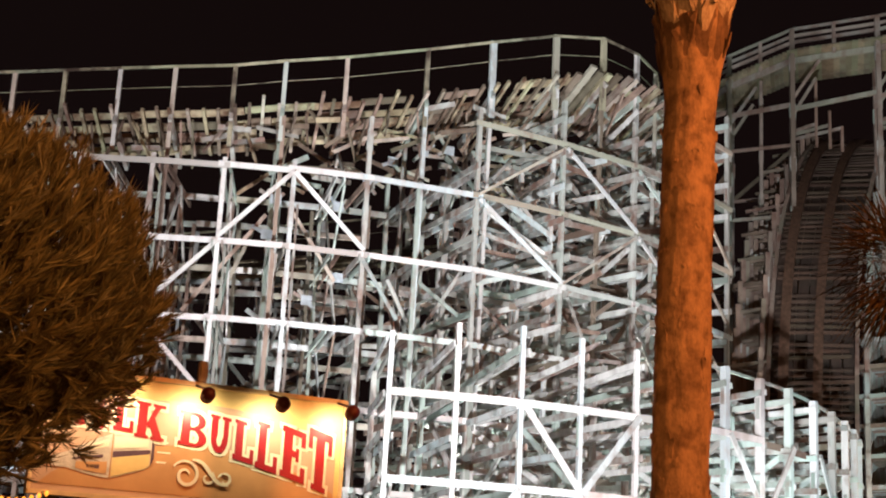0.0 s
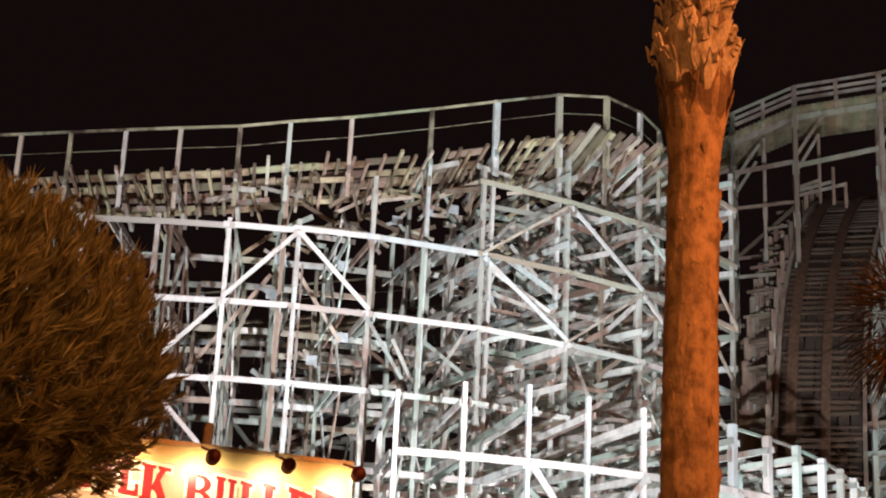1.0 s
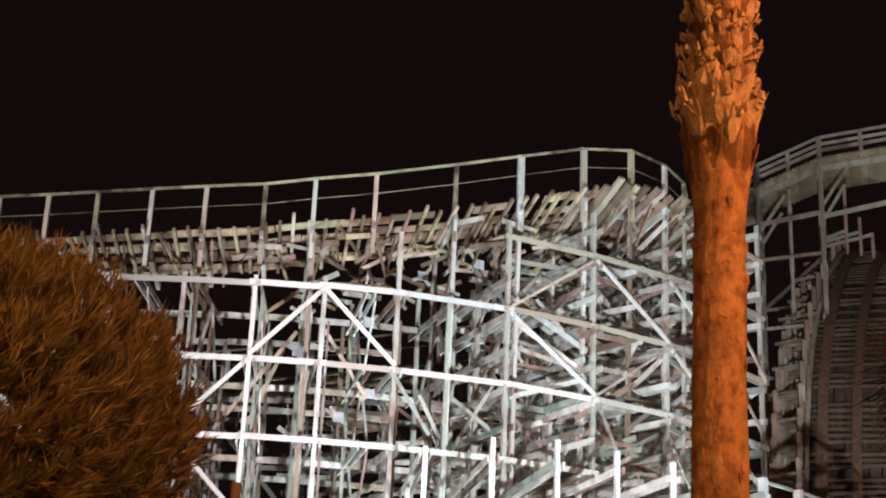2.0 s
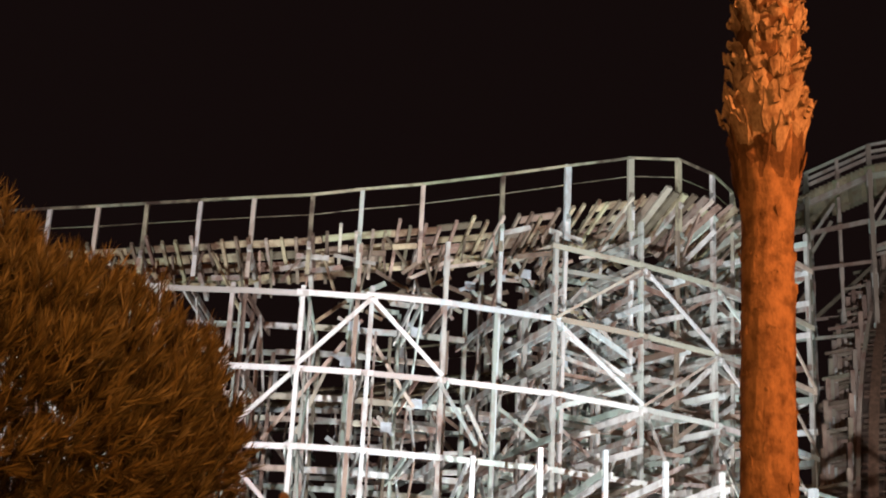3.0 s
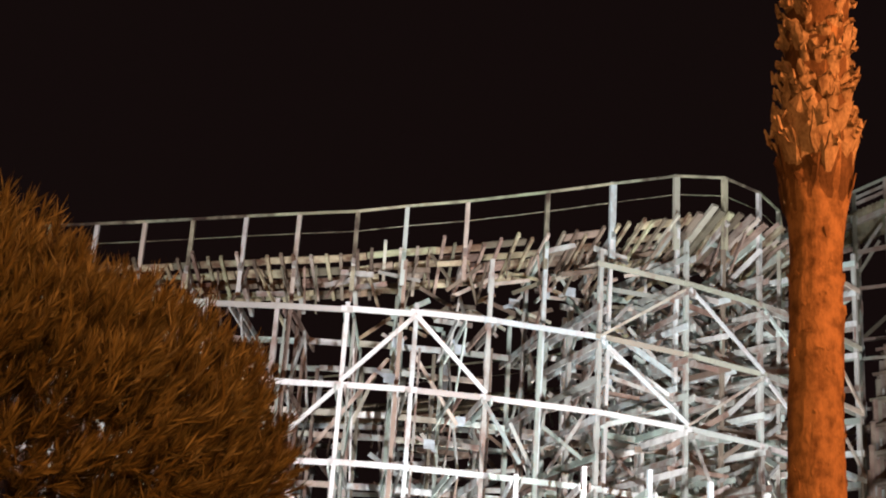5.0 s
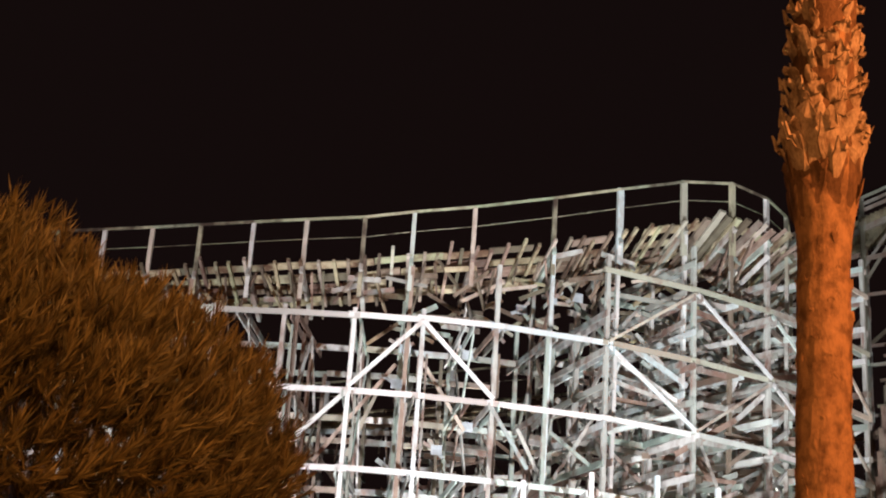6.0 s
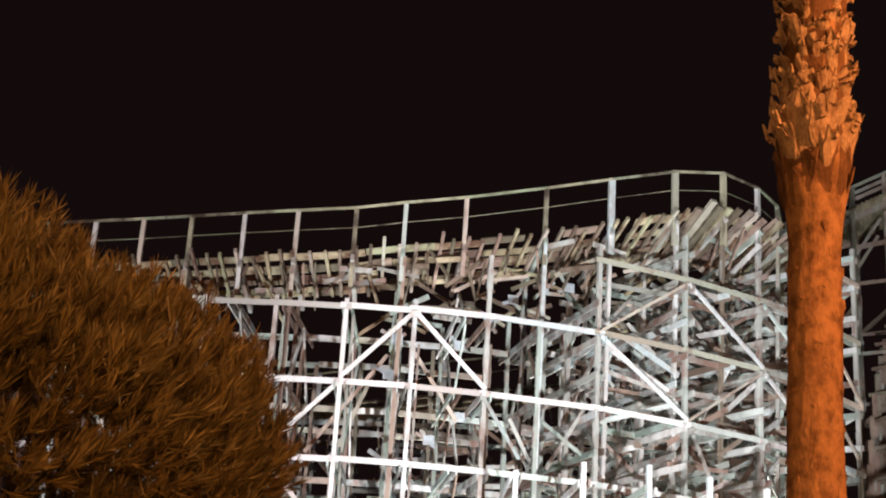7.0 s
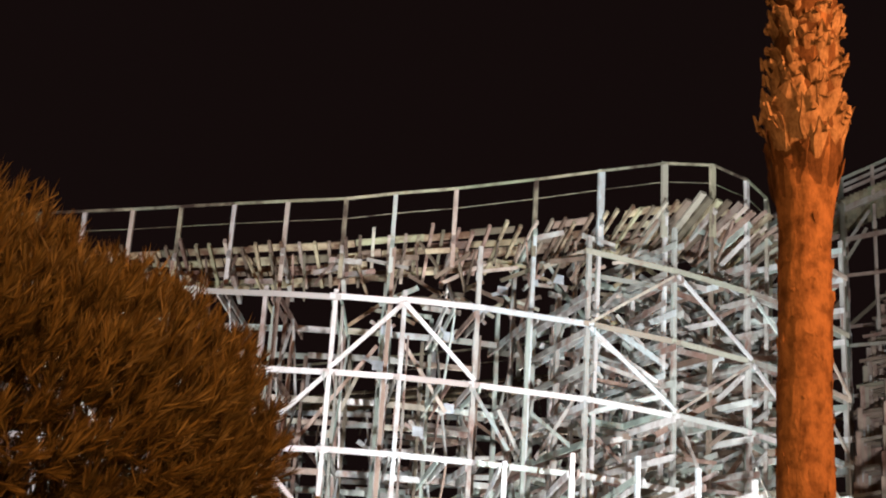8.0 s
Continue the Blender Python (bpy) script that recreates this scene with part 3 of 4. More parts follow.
FAR = [(8.0, 89.0, 36.0), (9.6, 88.0, 36.6), (11.4, 87.0, 37.9), (13.9, 86.0, 39.1), (17.25, 84.5, 39.0), (20.3, 83.0, 39.0), (23.5, 81.5, 38.6)]
fp = [(polar(a, d), z) for a, d, z in FAR]
for i in range(len(fp)):
    p, z = fp[i]
    for back in (0.0, 3.2):
        q = p + Vector((0.25, 1)).normalized() * back
        post(far, q, 0, z if back == 0 else z - 2.0, FARWOOD, 0.30, (0, 1))
    for zz in np.arange(3.0, 34.0, 3.1):
        beam(far, "cross_ledger", v3(p - Vector((0, 0.4)), zz), v3(p + Vector((0.9, 3.6)), zz), 0.1, 0.3, FARWOOD)
    if i + 1 < len(fp):
        q, y = fp[i + 1]
        for dz, mt, h in ((0, FARWOOD, 0.16), (-0.45, FARWOOD, 0.18), (-0.85, FARWOOD, 0.2)):
            beam(far, "handrail", v3(p, z + dz), v3(q, y + dz), 0.12, h, mt)
        mid = (p + q) / 2
        if i in (1, 2):
            post(far, mid + Vector((0.2, 0.8)), 0, (z + y) / 2 - 2.2, FARWOOD, 0.2, (0, 1))
        beam(far, "handrail_post", v3(mid, (z + y) / 2 - 1.9), v3(mid, (z + y) / 2), 0.2, 0.2, FARWOOD)
        beam(far, "ledger", v3(p, 33.9), v3(q, 34.2), 0.12, 0.28, FARWOOD)
        for k, zz in enumerate(() if i >= 3 else (31.6, 29.4, 27.2, 25.0, 22.8, 20.6, 18.4, 16.2, 14.0)):
            back = Vector((0.8, 3.2)) * (k % 2)
            beam(far, "ledger", v3(p + back, zz), v3(q + back, zz), 0.1, 0.2, FARWOOD)
            if (i + k) % 3 == 0:
                beam(far, "brace", v3(p + back, zz), v3(q + back, zz + 3.1), 0.08, 0.24, DARKWOOD)
        along = (q - p).normalized()
        for low_z, out_z, reach in ((4.6, 2.3, 1.7), (5.6, 3.4, 1.5)):
            beam(far, "knee_brace", v3(p, z - low_z), v3(p + along * reach, z - out_z), 0.08, 0.18, FARWOOD)
        for share, top_z, foot_z in ((0.28, 3.0, 7.4), (0.44, 5.2, 7.6), (0.58, 6.3, 7.9)):
            if i in (3, 4):
                c = p.lerp(q, share) + Vector((0.3, 1.2))
                beam(far, "short_post", v3(c, z - foot_z), v3(c, z - top_z), 0.16, 0.16, BROWN)
                beam(far, "ledger", v3(p + Vector((0.3, 1.2)), z - foot_z + 1.2), v3(c, z - foot_z + 1.5), 0.09, 0.2, FARWOOD)
        n = 14
        for k in range(n):
            u = (k + 0.5) / n
            c = p.lerp(q, u)
            zc = z + (y - z) * u
            side = (q - p).normalized()
            beam(far, "deck_board", v3(c - Vector((0.1, 0.3)), zc - 1.5), v3(c + Vector((0.9, 3.4)), zc - 2.1), (q - p).length / n * 0.96, 0.14, OLIVE, v3(side, 0))
        for off in (0.4, 2.9):
            beam(far, "stringer", v3(p + Vector((0.25, 1)) * off, z - 1.9), v3(q + Vector((0.25, 1)) * off, y - 1.9), 0.2, 0.35, FARWOOD)

# the drop that comes down towards the park
DROP = [(17.3, 99.0, 33.0), (16.8, 95.5, 34.0), (16.2, 92.0, 33.6), (15.6, 89.0, 31.2), (15.1, 86.0, 27.6), (14.75, 84.0, 23.5), (14.55, 82.5, 19.0), (14.45, 81.0, 14.5), (14.4, 79.0, 10.0), (14.4, 76.0, 6.5)]
drop = thing("coaster_drop", "steep brown timber coaster drop with close cross ties", "roller coaster", (21, 84, 0))


def smooth(points, n):
    """Catmull-Rom through a few control points."""
    out = []
    pp = [points[0]] + points + [points[-1]]
    for i in range(1, len(pp) - 2):
        for k in range(n):
            u = k / n
            a, b, c, d = (Vector(x) for x in pp[i - 1:i + 3])
            out.append(0.5 * (2 * b + (c - a) * u + (2 * a - 5 * b + 4 * c - d) * u * u + (3 * b - a - 3 * c + d) * u ** 3))
    out.append(Vector(points[-1]))
    return out


dpath = smooth([(*polar(a, d), z) for a, d, z in DROP], 12)
across = Vector((math.cos(radians(15)), -math.sin(radians(15)), 0.0))
for i, c in enumerate(dpath):
    if i + 1 == len(dpath):
        break
    d = (dpath[i + 1] - c)
    up = d.normalized().cross(across)
    w = 2.15
    if rnd.random() < 0.9:
        tilt = Vector((0, 0, jit(0.06)))
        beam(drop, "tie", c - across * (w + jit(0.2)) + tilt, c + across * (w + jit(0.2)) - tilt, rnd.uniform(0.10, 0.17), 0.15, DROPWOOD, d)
    for o, wide, deep, mt in ((-1.5, 0.55, 0.3, RUST), (0.35, 0.5, 0.3, RUST)):
        beam(drop, "track_timber", c + across * o + up * 0.2, dpath[i + 1] + across * o + up * 0.2, wide, deep, mt, across)
    if i % 3 == 0:
        # backing planks; their near-black colour stands for shade between the ties
        for o in (-1.95, -1.3, -0.65, 0.0, 0.65, 1.3, 1.95):
            beam(drop, "deck_plank", c + across * (o + jit(0.05)) - up * 0.2, dpath[min(i + 3, len(dpath) - 1)] + across * (o + jit(0.05)) - up * 0.2, 0.58, 0.05, SHADEWOOD, across)
        for o in (-2.3, 2.4):
            beam(drop, "stringer", c + across * o, dpath[min(i + 3, len(dpath) - 1)] + across * o, 0.22, 0.4, BROWN, across)
    if i % 4 == 0 and i < len(dpath) - 8:
        # light is put into the timber: paler right posts, browner left ones
        for o in (-2.75, -4.3, 2.9, 4.4):
            p = (c + across * o).xy
            post(drop, p, 0, c.z + (0.9 if abs(o) < 3 else -0.8), GREY if o > 0 else BROWN, 0.26, (1, 0))
        for zz in np.arange(2.0, c.z, 1.7):
            q = c + across * -4.6
            e = c + across * -2.3
            beam(drop, "cross_ledger", v3(q.xy, zz), v3(e.xy, zz + 0.35), 0.09, 0.18, rnd.choice((DARKWOOD, DARKWOOD, BROWN)))
            q = c + across * 2.3
            e = c + across * 4.8
            beam(drop, "cross_ledger", v3(q.xy, zz), v3(e.xy, zz + 0.2), 0.09, 0.22, rnd.choice((GREY, BROWN, DARKWOOD)))

# ---------- the game stall's sign ----------
SIGN_R = Vector((-1.27, 20.46, 0))
SIGN_DIR = Vector((-2.63, -1.26, 0)).normalized()      # from its far end to its near end
SIGN_OUT = Vector((SIGN_DIR.y, -SIGN_DIR.x, 0))
if SIGN_OUT.y > 0:
    SIGN_OUT = -SIGN_OUT
SIGN_W, SIGN_LO, SIGN_HI = 4.15, 3.22, 4.75


def on_sign(u, v, out=0.0):
    """u metres along the sign from its far end, v the height over the ground."""
    return SIGN_R + SIGN_DIR * u + SIGN_OUT * out + Vector((0, 0, v))


def sign_matrix(u, v, out):
    return Matrix.Translation(on_sign(u, v, out)) @ Matrix((-SIGN_DIR, Vector((0, 0, 1)), SIGN_OUT)).transposed().to_4x4()


def slab(bm, u0, u1, v0, v1, o0, o1):
    vs = [bm.verts.new(on_sign(u, v, o)) for u in (u0, u1) for v in (v0, v1) for o in (o0, o1)]
    for f in FACES:
        bm.faces.new([vs[i] for i in f])
    bmesh.ops.recalc_face_normals(bm, faces=bm.faces)


sign = thing("game_stall_sign", "cream stall sign with arched red slab lettering, lit by lamps", "sign", tuple(on_sign(2.5, 0)))
bm = bmesh.new()
slab(bm, 0, SIGN_W, SIGN_LO, SIGN_HI, -0.12, 0)
part("panel", bm, MAUVE, sign)
bm = bmesh.new()
N = 20
lo = [bm.verts.new(on_sign(0.0 + SIGN_W * i / N, SIGN_HI - 0.22 - 0.34 * (2 * i / N - 1) ** 2, 0.004)) for i in range(N + 1)]
hi = [bm.verts.new(on_sign(0.0 + SIGN_W * i / N, SIGN_HI, 0.004)) for i in range(N + 1)]
for i in range(N):
    bm.faces.new((lo[i], hi[i], hi[i + 1], lo[i + 1]))
bmesh.ops.recalc_face_normals(bm, faces=bm.faces)
part("painted_band", bm, YELLOW, sign, "yellow painted band along the top")
bm = bmesh.new()
slab(bm, 0.0, 0.07, SIGN_LO, SIGN_HI, 0.002, 0.006)
part("painted_border", bm, YELLOW, sign, "yellow painted border")
bm = bmesh.new()
N = 24
lo = [bm.verts.new(on_sign(0.08 + (SIGN_W - 0.16) * i / N, SIGN_LO + 0.08, 0.006)) for i in range(N + 1)]
hi = [bm.verts.new(on_sign(0.08 + (SIGN_W - 0.16) * i / N, SIGN_LO + 0.08 + 0.66 * math.sin(math.pi * min(1, 0.06 + i / N * 0.94)) ** 0.7, 0.006)) for i in range(N + 1)]
for i in range(N):
    bm.faces.new((lo[i], hi[i], hi[i + 1], lo[i + 1]))
bmesh.ops.recalc_face_normals(bm, faces=bm.faces)
part("painted_field", bm, TAN, sign, "tan painted field below the lettering")
for args in ((-0.05, 0.0, SIGN_LO, SIGN_HI, -0.14, 0.03), (SIGN_W, SIGN_W + 0.05, SIGN_LO, SIGN_HI, -0.14, 0.03), (-0.05, SIGN_W + 0.05, SIGN_HI, SIGN_HI + 0.06, -0.14, 0.05), (-0.05, SIGN_W + 0.05, SIGN_LO - 0.06, SIGN_LO, -0.14, 0.05)):
    bm = bmesh.new()
    slab(bm, *args)
    part("edge_trim", bm, SIGNFRAME, sign)
for u in (0.3, 2.1, 3.85):
    bm = bmesh.new()
    slab(bm, u - 0.07, u + 0.07, 0, SIGN_HI - 0.1, -0.28, -0.13)
    part("sign_post", bm, DARKWOOD, sign)


def strokes(ch):
    """A slab letter as quads in a unit cell, x and y from 0 to 1."""
    def bar(x0, y0, x1, y1):
        return [(x0, y0), (x1, y0), (x1, y1), (x0, y1)]

    def arc(cx, cy, rx, ry, tx, ty, a0, a1, n=9):
        pts2 = [(math.cos(radians(a0 + (a1 - a0) * i / n)), math.sin(radians(a0 + (a1 - a0) * i / n))) for i in range(n + 1)]
        return [[(cx + (rx - tx) * p[0], cy + (ry - ty) * p[1]), (cx + rx * p[0], cy + ry * p[1]), (cx + rx * q[0], cy + ry * q[1]), (cx + (rx - tx) * q[0], cy + (ry - ty) * q[1])] for p, q in zip(pts2, pts2[1:])]

    T = 0.09
    if ch == "I":
        return [bar(0.2, 0, 0.8, 1), bar(0, 0, 1, T), bar(0, 1 - T, 1, 1)]
    if ch == "L":
        return [bar(0.1, 0, 0.45, 1), bar(0, 1 - T, 0.58, 1), bar(0, 0, 1, 0.13), bar(0.82, 0, 1, 0.36)]
    if ch == "T":
        return [bar(0.32, 0, 0.68, 1), bar(0.2, 0, 0.8, T), bar(0, 0.87, 1, 1), bar(0, 0.66, 0.16, 1), bar(0.84, 0.66, 1, 1)]
    if ch == "E":
        return [bar(0.1, 0, 0.44, 1), bar(0, 0, 1, 0.12), bar(0, 0.88, 0.97, 1), bar(0.82, 0, 1, 0.3), bar(0.8, 0.7, 0.97, 1), bar(0.4, 0.45, 0.72, 0.57), bar(0.6, 0.38, 0.72, 0.64)]
    if ch == "K":
        return [bar(0.08, 0, 0.38, 1), bar(0, 0, 0.46, T), bar(0, 1 - T, 0.46, 1), [(0.36, 0.38), (0.46, 0.3), (0.86, 1), (0.66, 1)], [(0.42, 0.5), (0.66, 0), (0.96, 0), (0.62, 0.64)], bar(0.55, 0, 1, T), bar(0.55, 1 - T, 0.98, 1)]
    if ch == "U":
        return [bar(0.08, 0.4, 0.38, 1), bar(0.68, 0.4, 0.9, 1), bar(0, 1 - T, 0.47, 1), bar(0.57, 1 - T, 1, 1)] + arc(0.49, 0.41, 0.41, 0.41, 0.26, 0.17, 180, 360)
    if ch == "B":
        return [bar(0.1, 0, 0.4, 1), bar(0, 0, 0.6, 0.1), bar(0, 0.9, 0.56, 1), bar(0.36, 0.46, 0.6, 0.56)] + arc(0.56, 0.75, 0.38, 0.25, 0.25, 0.1, -90, 90) + arc(0.6, 0.27, 0.4, 0.27, 0.27, 0.1, -90, 90)
    return [bar(0.05, 0, 0.2, 1), bar(0.72, 0, 0.95, 1), [(0.1, 1), (0.3, 1), (0.55, 0.2), (0.45, 0.1)], [(0.45, 0.1), (0.55, 0.2), (0.85, 1), (0.72, 1)], bar(0, 0, 0.28, T), bar(0.64, 0, 1, T)]


def letter(ch, u, v, wide, tall, shear):
    """A red slab letter on a wider pale edge; u, v is the middle of its foot."""
    for grow, out, deep, material, name in ((0.042, 0.008, 0.004, PALE, "letter_edge"), (0.0, 0.018, 0.006, RED, "letter")):
        bm = bmesh.new()
        place = sign_matrix(u, v, out)
        for n, quad in enumerate(strokes(ch)):
            co = [Vector(((x - 0.5) * wide, y * tall + shear * (x - 0.5) * wide)) for x, y in quad]
            mid = sum(co, Vector((0, 0))) / 4
            co = [c + Vector((math.copysign(grow, (c - mid).x), math.copysign(grow, (c - mid).y))) for c in co]
            lift = 0.0002 * n
            vs = [bm.verts.new(place @ Vector((c.x, c.y, w))) for w in (0, deep + lift) for c in co]
            for f in ((3, 2, 1, 0), (4, 5, 6, 7), (0, 1, 5, 4), (1, 2, 6, 5), (2, 3, 7, 6), (3, 0, 4, 7)):
                bm.faces.new([vs[i] for i in f])
        bmesh.ops.recalc_face_normals(bm, faces=bm.faces)
        part(name, bm, material, sign)


for args in (("M", 3.74, 4.08, 0.36, 0.42, 0.02), ("I", 3.379, 4.068, 0.15, 0.414, -0.02), ("L", 3.062, 4.051, 0.26, 0.424, -0.08), ("K", 2.71, 3.985, 0.40, 0.47, -0.10), ("B", 2.129, 3.949, 0.38, 0.454, -0.10),
             ("U", 1.755, 3.899, 0.29, 0.495, -0.14), ("L", 1.41, 3.818, 0.29, 0.536, -0.20), ("L", 1.078, 3.729, 0.31, 0.63, -0.23), ("E", 0.693, 3.643, 0.36, 0.688, -0.27), ("T", 0.304, 3.526, 0.35, 0.81, -0.30)):
    letter(*args)

# scroll ornament: a pale curling band with two spirals
def ribbon(points, half, out, name, material):
    bm = bmesh.new()
    rows = []
    for i, (u, v) in enumerate(points):
        a, b = points[max(0, i - 1)], points[min(len(points) - 1, i + 1)]
        d = Vector((b[0] - a[0], b[1] - a[1])).normalized()
        taper = half * (0.45 + 0.55 * math.sin(math.pi * i / (len(points) - 1)))
        rows.append([bm.verts.new(on_sign(u + s * d.y * taper, v - s * d.x * taper, o)) for s in (-1, 1) for o in (out, out + 0.006)])
    for a, b in zip(rows, rows[1:]):
        for i, j in ((0, 1), (1, 3), (3, 2), (2, 0)):
            bm.faces.new((a[i], a[j], b[j], b[i]))
    bmesh.ops.recalc_face_normals(bm, faces=bm.faces)
    part(name, bm, material, sign)


def spiral(cu, cv, r0, r1, a0, a1, n=28):
    return [(cu - (r0 + (r1 - r0) * i / n) * math.cos(a0 + (a1 - a0) * i / n), cv + (r0 + (r1 - r0) * i / n) * math.sin(a0 + (a1 - a0) * i / n)) for i in range(n + 1)]


ribbon(spiral(2.17, 3.57, 0.045, 0.20, 0.4, 8.9, 40), 0.024, 0.02, "scroll", PALE)
ribbon([(2.10 - 0.52 * i / 16, 3.775 - 0.30 * (i / 16) + 0.05 * math.sin(6.5 * i / 16)) for i in range(17)], 0.028, 0.026, "scroll", PALE)
ribbon(spiral(1.87, 3.56, 0.03, 0.10, 2.0, 7.2), 0.018, 0.02, "scroll", PALE)
ribbon(spiral(1.63, 3.55, 0.035, 0.10, 3.6, 9.2), 0.020, 0.02, "scroll", PALE)

BOXU = 2.05
LAMPS = (0.10, 1.10, 2.14, 3.16, 4.1)

# painted bottle lying on its side: bands of paint that follow its outline, foot to neck
BOTTLE = [(0.0, 0.08), (0.03, 0.16), (0.10, 0.215), (0.30, 0.25), (0.52, 0.285), (0.56, 0.29), (0.68, 0.26), (0.84, 0.21), (1.0, 0.15), (1.12, 0.10), (1.22, 0.085), (1.30, 0.06)]


def bottle_axis(x):
    return 3.815 - 0.17 * x


def bottle_band(name, x0, x1, lo, hi, out, paint, label=""):
    """A strip of the bottle between two shares of its half width, from x0 to x1 along it."""
    xs = sorted({x0, x1} | {x for x, _ in BOTTLE if x0 < x < x1})
    half = [float(np.interp(x, [p[0] for p in BOTTLE], [p[1] for p in BOTTLE])) for x in xs]
    bm = bmesh.new()
    rows = [[bm.verts.new(on_sign(2.62 + x, bottle_axis(x) + share * h, o)) for o in (out, out + 0.004) for share in (lo, hi)] for x, h in zip(xs, half)]
    for a, b in zip(rows, rows[1:]):
        for i, j in ((0, 1), (1, 3), (3, 2), (2, 0)):
            bm.faces.new((a[i], a[j], b[j], b[i]))
    bm.faces.new([rows[0][i] for i in (0, 1, 3, 2)]), bm.faces.new([rows[-1][i] for i in (0, 1, 3, 2)])
    bmesh.ops.recalc_face_normals(bm, faces=bm.faces)
    part(name, bm, paint, sign, label)


bottle_band("painted_bottle", 0.0, 1.30, -1.0, 1.0, 0.010, SILVER, "silver milk bottle painted lying down")
for name, x0, x1, lo, hi, paint in (("bottle_highlight", 0.08, 0.53, 0.34, 0.86, PALE), ("bottle_shade", 0.05, 0.54, -0.08, 0.20, VIOLET), ("bottle_glow", 0.05, 0.54, -0.92, -0.08, YELLOW),
                                    ("bottle_highlight", 0.60, 0.86, 0.45, 0.80, PALE), ("bottle_shade", 0.66, 1.05, -0.05, 0.10, VIOLET), ("bottle_glow", 0.60, 1.0, -0.80, -0.25, TAN), ("bottle_shade", 0.70, 0.86, -0.62, -0.40, VIOLET),
                                    ("bottle_shade", 0.0, 0.035, -1.0, 1.0, VIOLET), ("bottle_seam", 0.545, 0.562, -1.0, 1.0, TAN)):
    bottle_band(name, x0, x1, lo, hi, 0.0165, paint)
# short cream strokes behind the bottle's foot
for v, n in ((3.96, 0.14), (3.83, 0.18), (3.70, 0.13)):
    bm = bmesh.new()
    slab(bm, 2.58 - n, 2.58, v - 0.012, v + 0.012, 0.008, 0.012)
    part("speed_stroke", bm, PALE, sign)

# lamps on short arms over the sign
WARM = (1.0, 0.77, 0.48)
for u in LAMPS:
    head = on_sign(u, SIGN_HI - 0.20, 0.56)
    lamp = thing("sign_lamp", "dark red enamel sign lamp on a short arm", "lamp", tuple(on_sign(u, SIGN_HI + 0.06, 0)), "lamps over the stall sign")
    bm = bmesh.new()
    aim = (on_sign(u, SIGN_HI - 0.5, 0.0) - head).normalized()
    r = bmesh.ops.create_cone(bm, cap_ends=False, segments=20, radius1=0.085, radius2=0.098, depth=0.10)
    bmesh.ops.create_uvsphere(bm, u_segments=16, v_segments=10, radius=0.098, matrix=Matrix.Translation((0, 0, 0.045)))
    bmesh.ops.transform(bm, matrix=Matrix.Translation(head) @ (-aim).to_track_quat("Z", "Y").to_matrix().to_4x4(), verts=bm.verts)
    shade = part("shade", bm, LAMPRED, lamp, smooth=True)
    bm = bmesh.new()
    bmesh.ops.create_uvsphere(bm, u_segments=12, v_segments=8, radius=0.045, matrix=Matrix.Translation(head + aim * 0.02))
    part("bulb", bm, BULB, shade, "frosted glass bulb", smooth=True)
    bm = bmesh.new()
    r = bmesh.ops.create_cone(bm, cap_ends=True, segments=10, radius1=0.018, radius2=0.018, depth=0.46)
    a, b = on_sign(u, SIGN_HI + 0.02, 0.0), head - aim * 0.12
    bmesh.ops.transform(bm, matrix=Matrix.Translation((a + b) / 2) @ (b - a).to_track_quat("Z", "Y").to_matrix().to_4x4() @ Matrix.Diagonal((1, 1, (b - a).length / 0.46, 1)), verts=bm.verts)
    part("arm", bm, LAMPRED, lamp)
    spot("sign_spot", head + aim * 0.12, on_sign(u, SIGN_HI - 0.55, 0.0), 50, WARM, 150, 0.05, 0.9)

# amber bulbs strung at the near lower corner of the sign
garland = thing("string_lights", "short string of glowing amber bulbs under the sign", "string lights", tuple(on_sign(4.3, 3.1, 0.05)))
bm = bmesh.new()
line = [on_sign(3.95 + 0.09 * i, 3.2 - 0.12 * math.sin(math.pi * i / 10), 0.08) for i in range(11)]
for a, b in zip(line, line[1:]):
    bmesh.ops.create_cone(bm, cap_ends=True, segments=6, radius1=0.006, radius2=0.006, depth=(b - a).length, matrix=Matrix.Translation((a + b) / 2) @ (b - a).to_track_quat("Z", "Y").to_matrix().to_4x4())
part("cable", bm, RUST, garland)
for i, q in enumerate(line):
    bm = bmesh.new()
    bmesh.ops.create_uvsphere(bm, u_segments=12, v_segments=8, radius=0.028, matrix=Matrix.Translation(q - Vector((0, 0, 0.035))) @ Matrix.Diagonal((1, 1, 1.3, 1)))
    part("bulb", bm, AMBER, garland, smooth=True)

# small loudspeaker box on the sign's top edge
bm = bmesh.new()
box_bm(bm, on_sign(BOXU, SIGN_HI + 0.06 + 0.15, -0.05), (0.12, 0.13, 0.30), 0.44, 0.02)
box = part("loudspeaker", bm, BEIGE, None)
tagged(box, "small tan loudspeaker box on the sign's top edge", "loudspeaker")

# ---------- palm trunk ----------
palm = thing("palm_tree", "palm trunk with rough bark and old leaf boots, lit orange", "palm", (2.52, 14.78, 0))
PALM = [(2.50, 14.78, 0.0), (2.495, 14.78, 2.0), (2.50, 14.79, 4.0), (2.535, 14.8, 6.0), (2.59, 14.82, 8.0), (2.68, 14.85, 11.2)]


def palm_at(z):
    for a, b in zip(PALM, PALM[1:]):
        if z <= b[2]:
            return Vector(a).lerp(Vector(b), (z - a[2]) / (b[2] - a[2]))
    return Vector(PALM[-1])


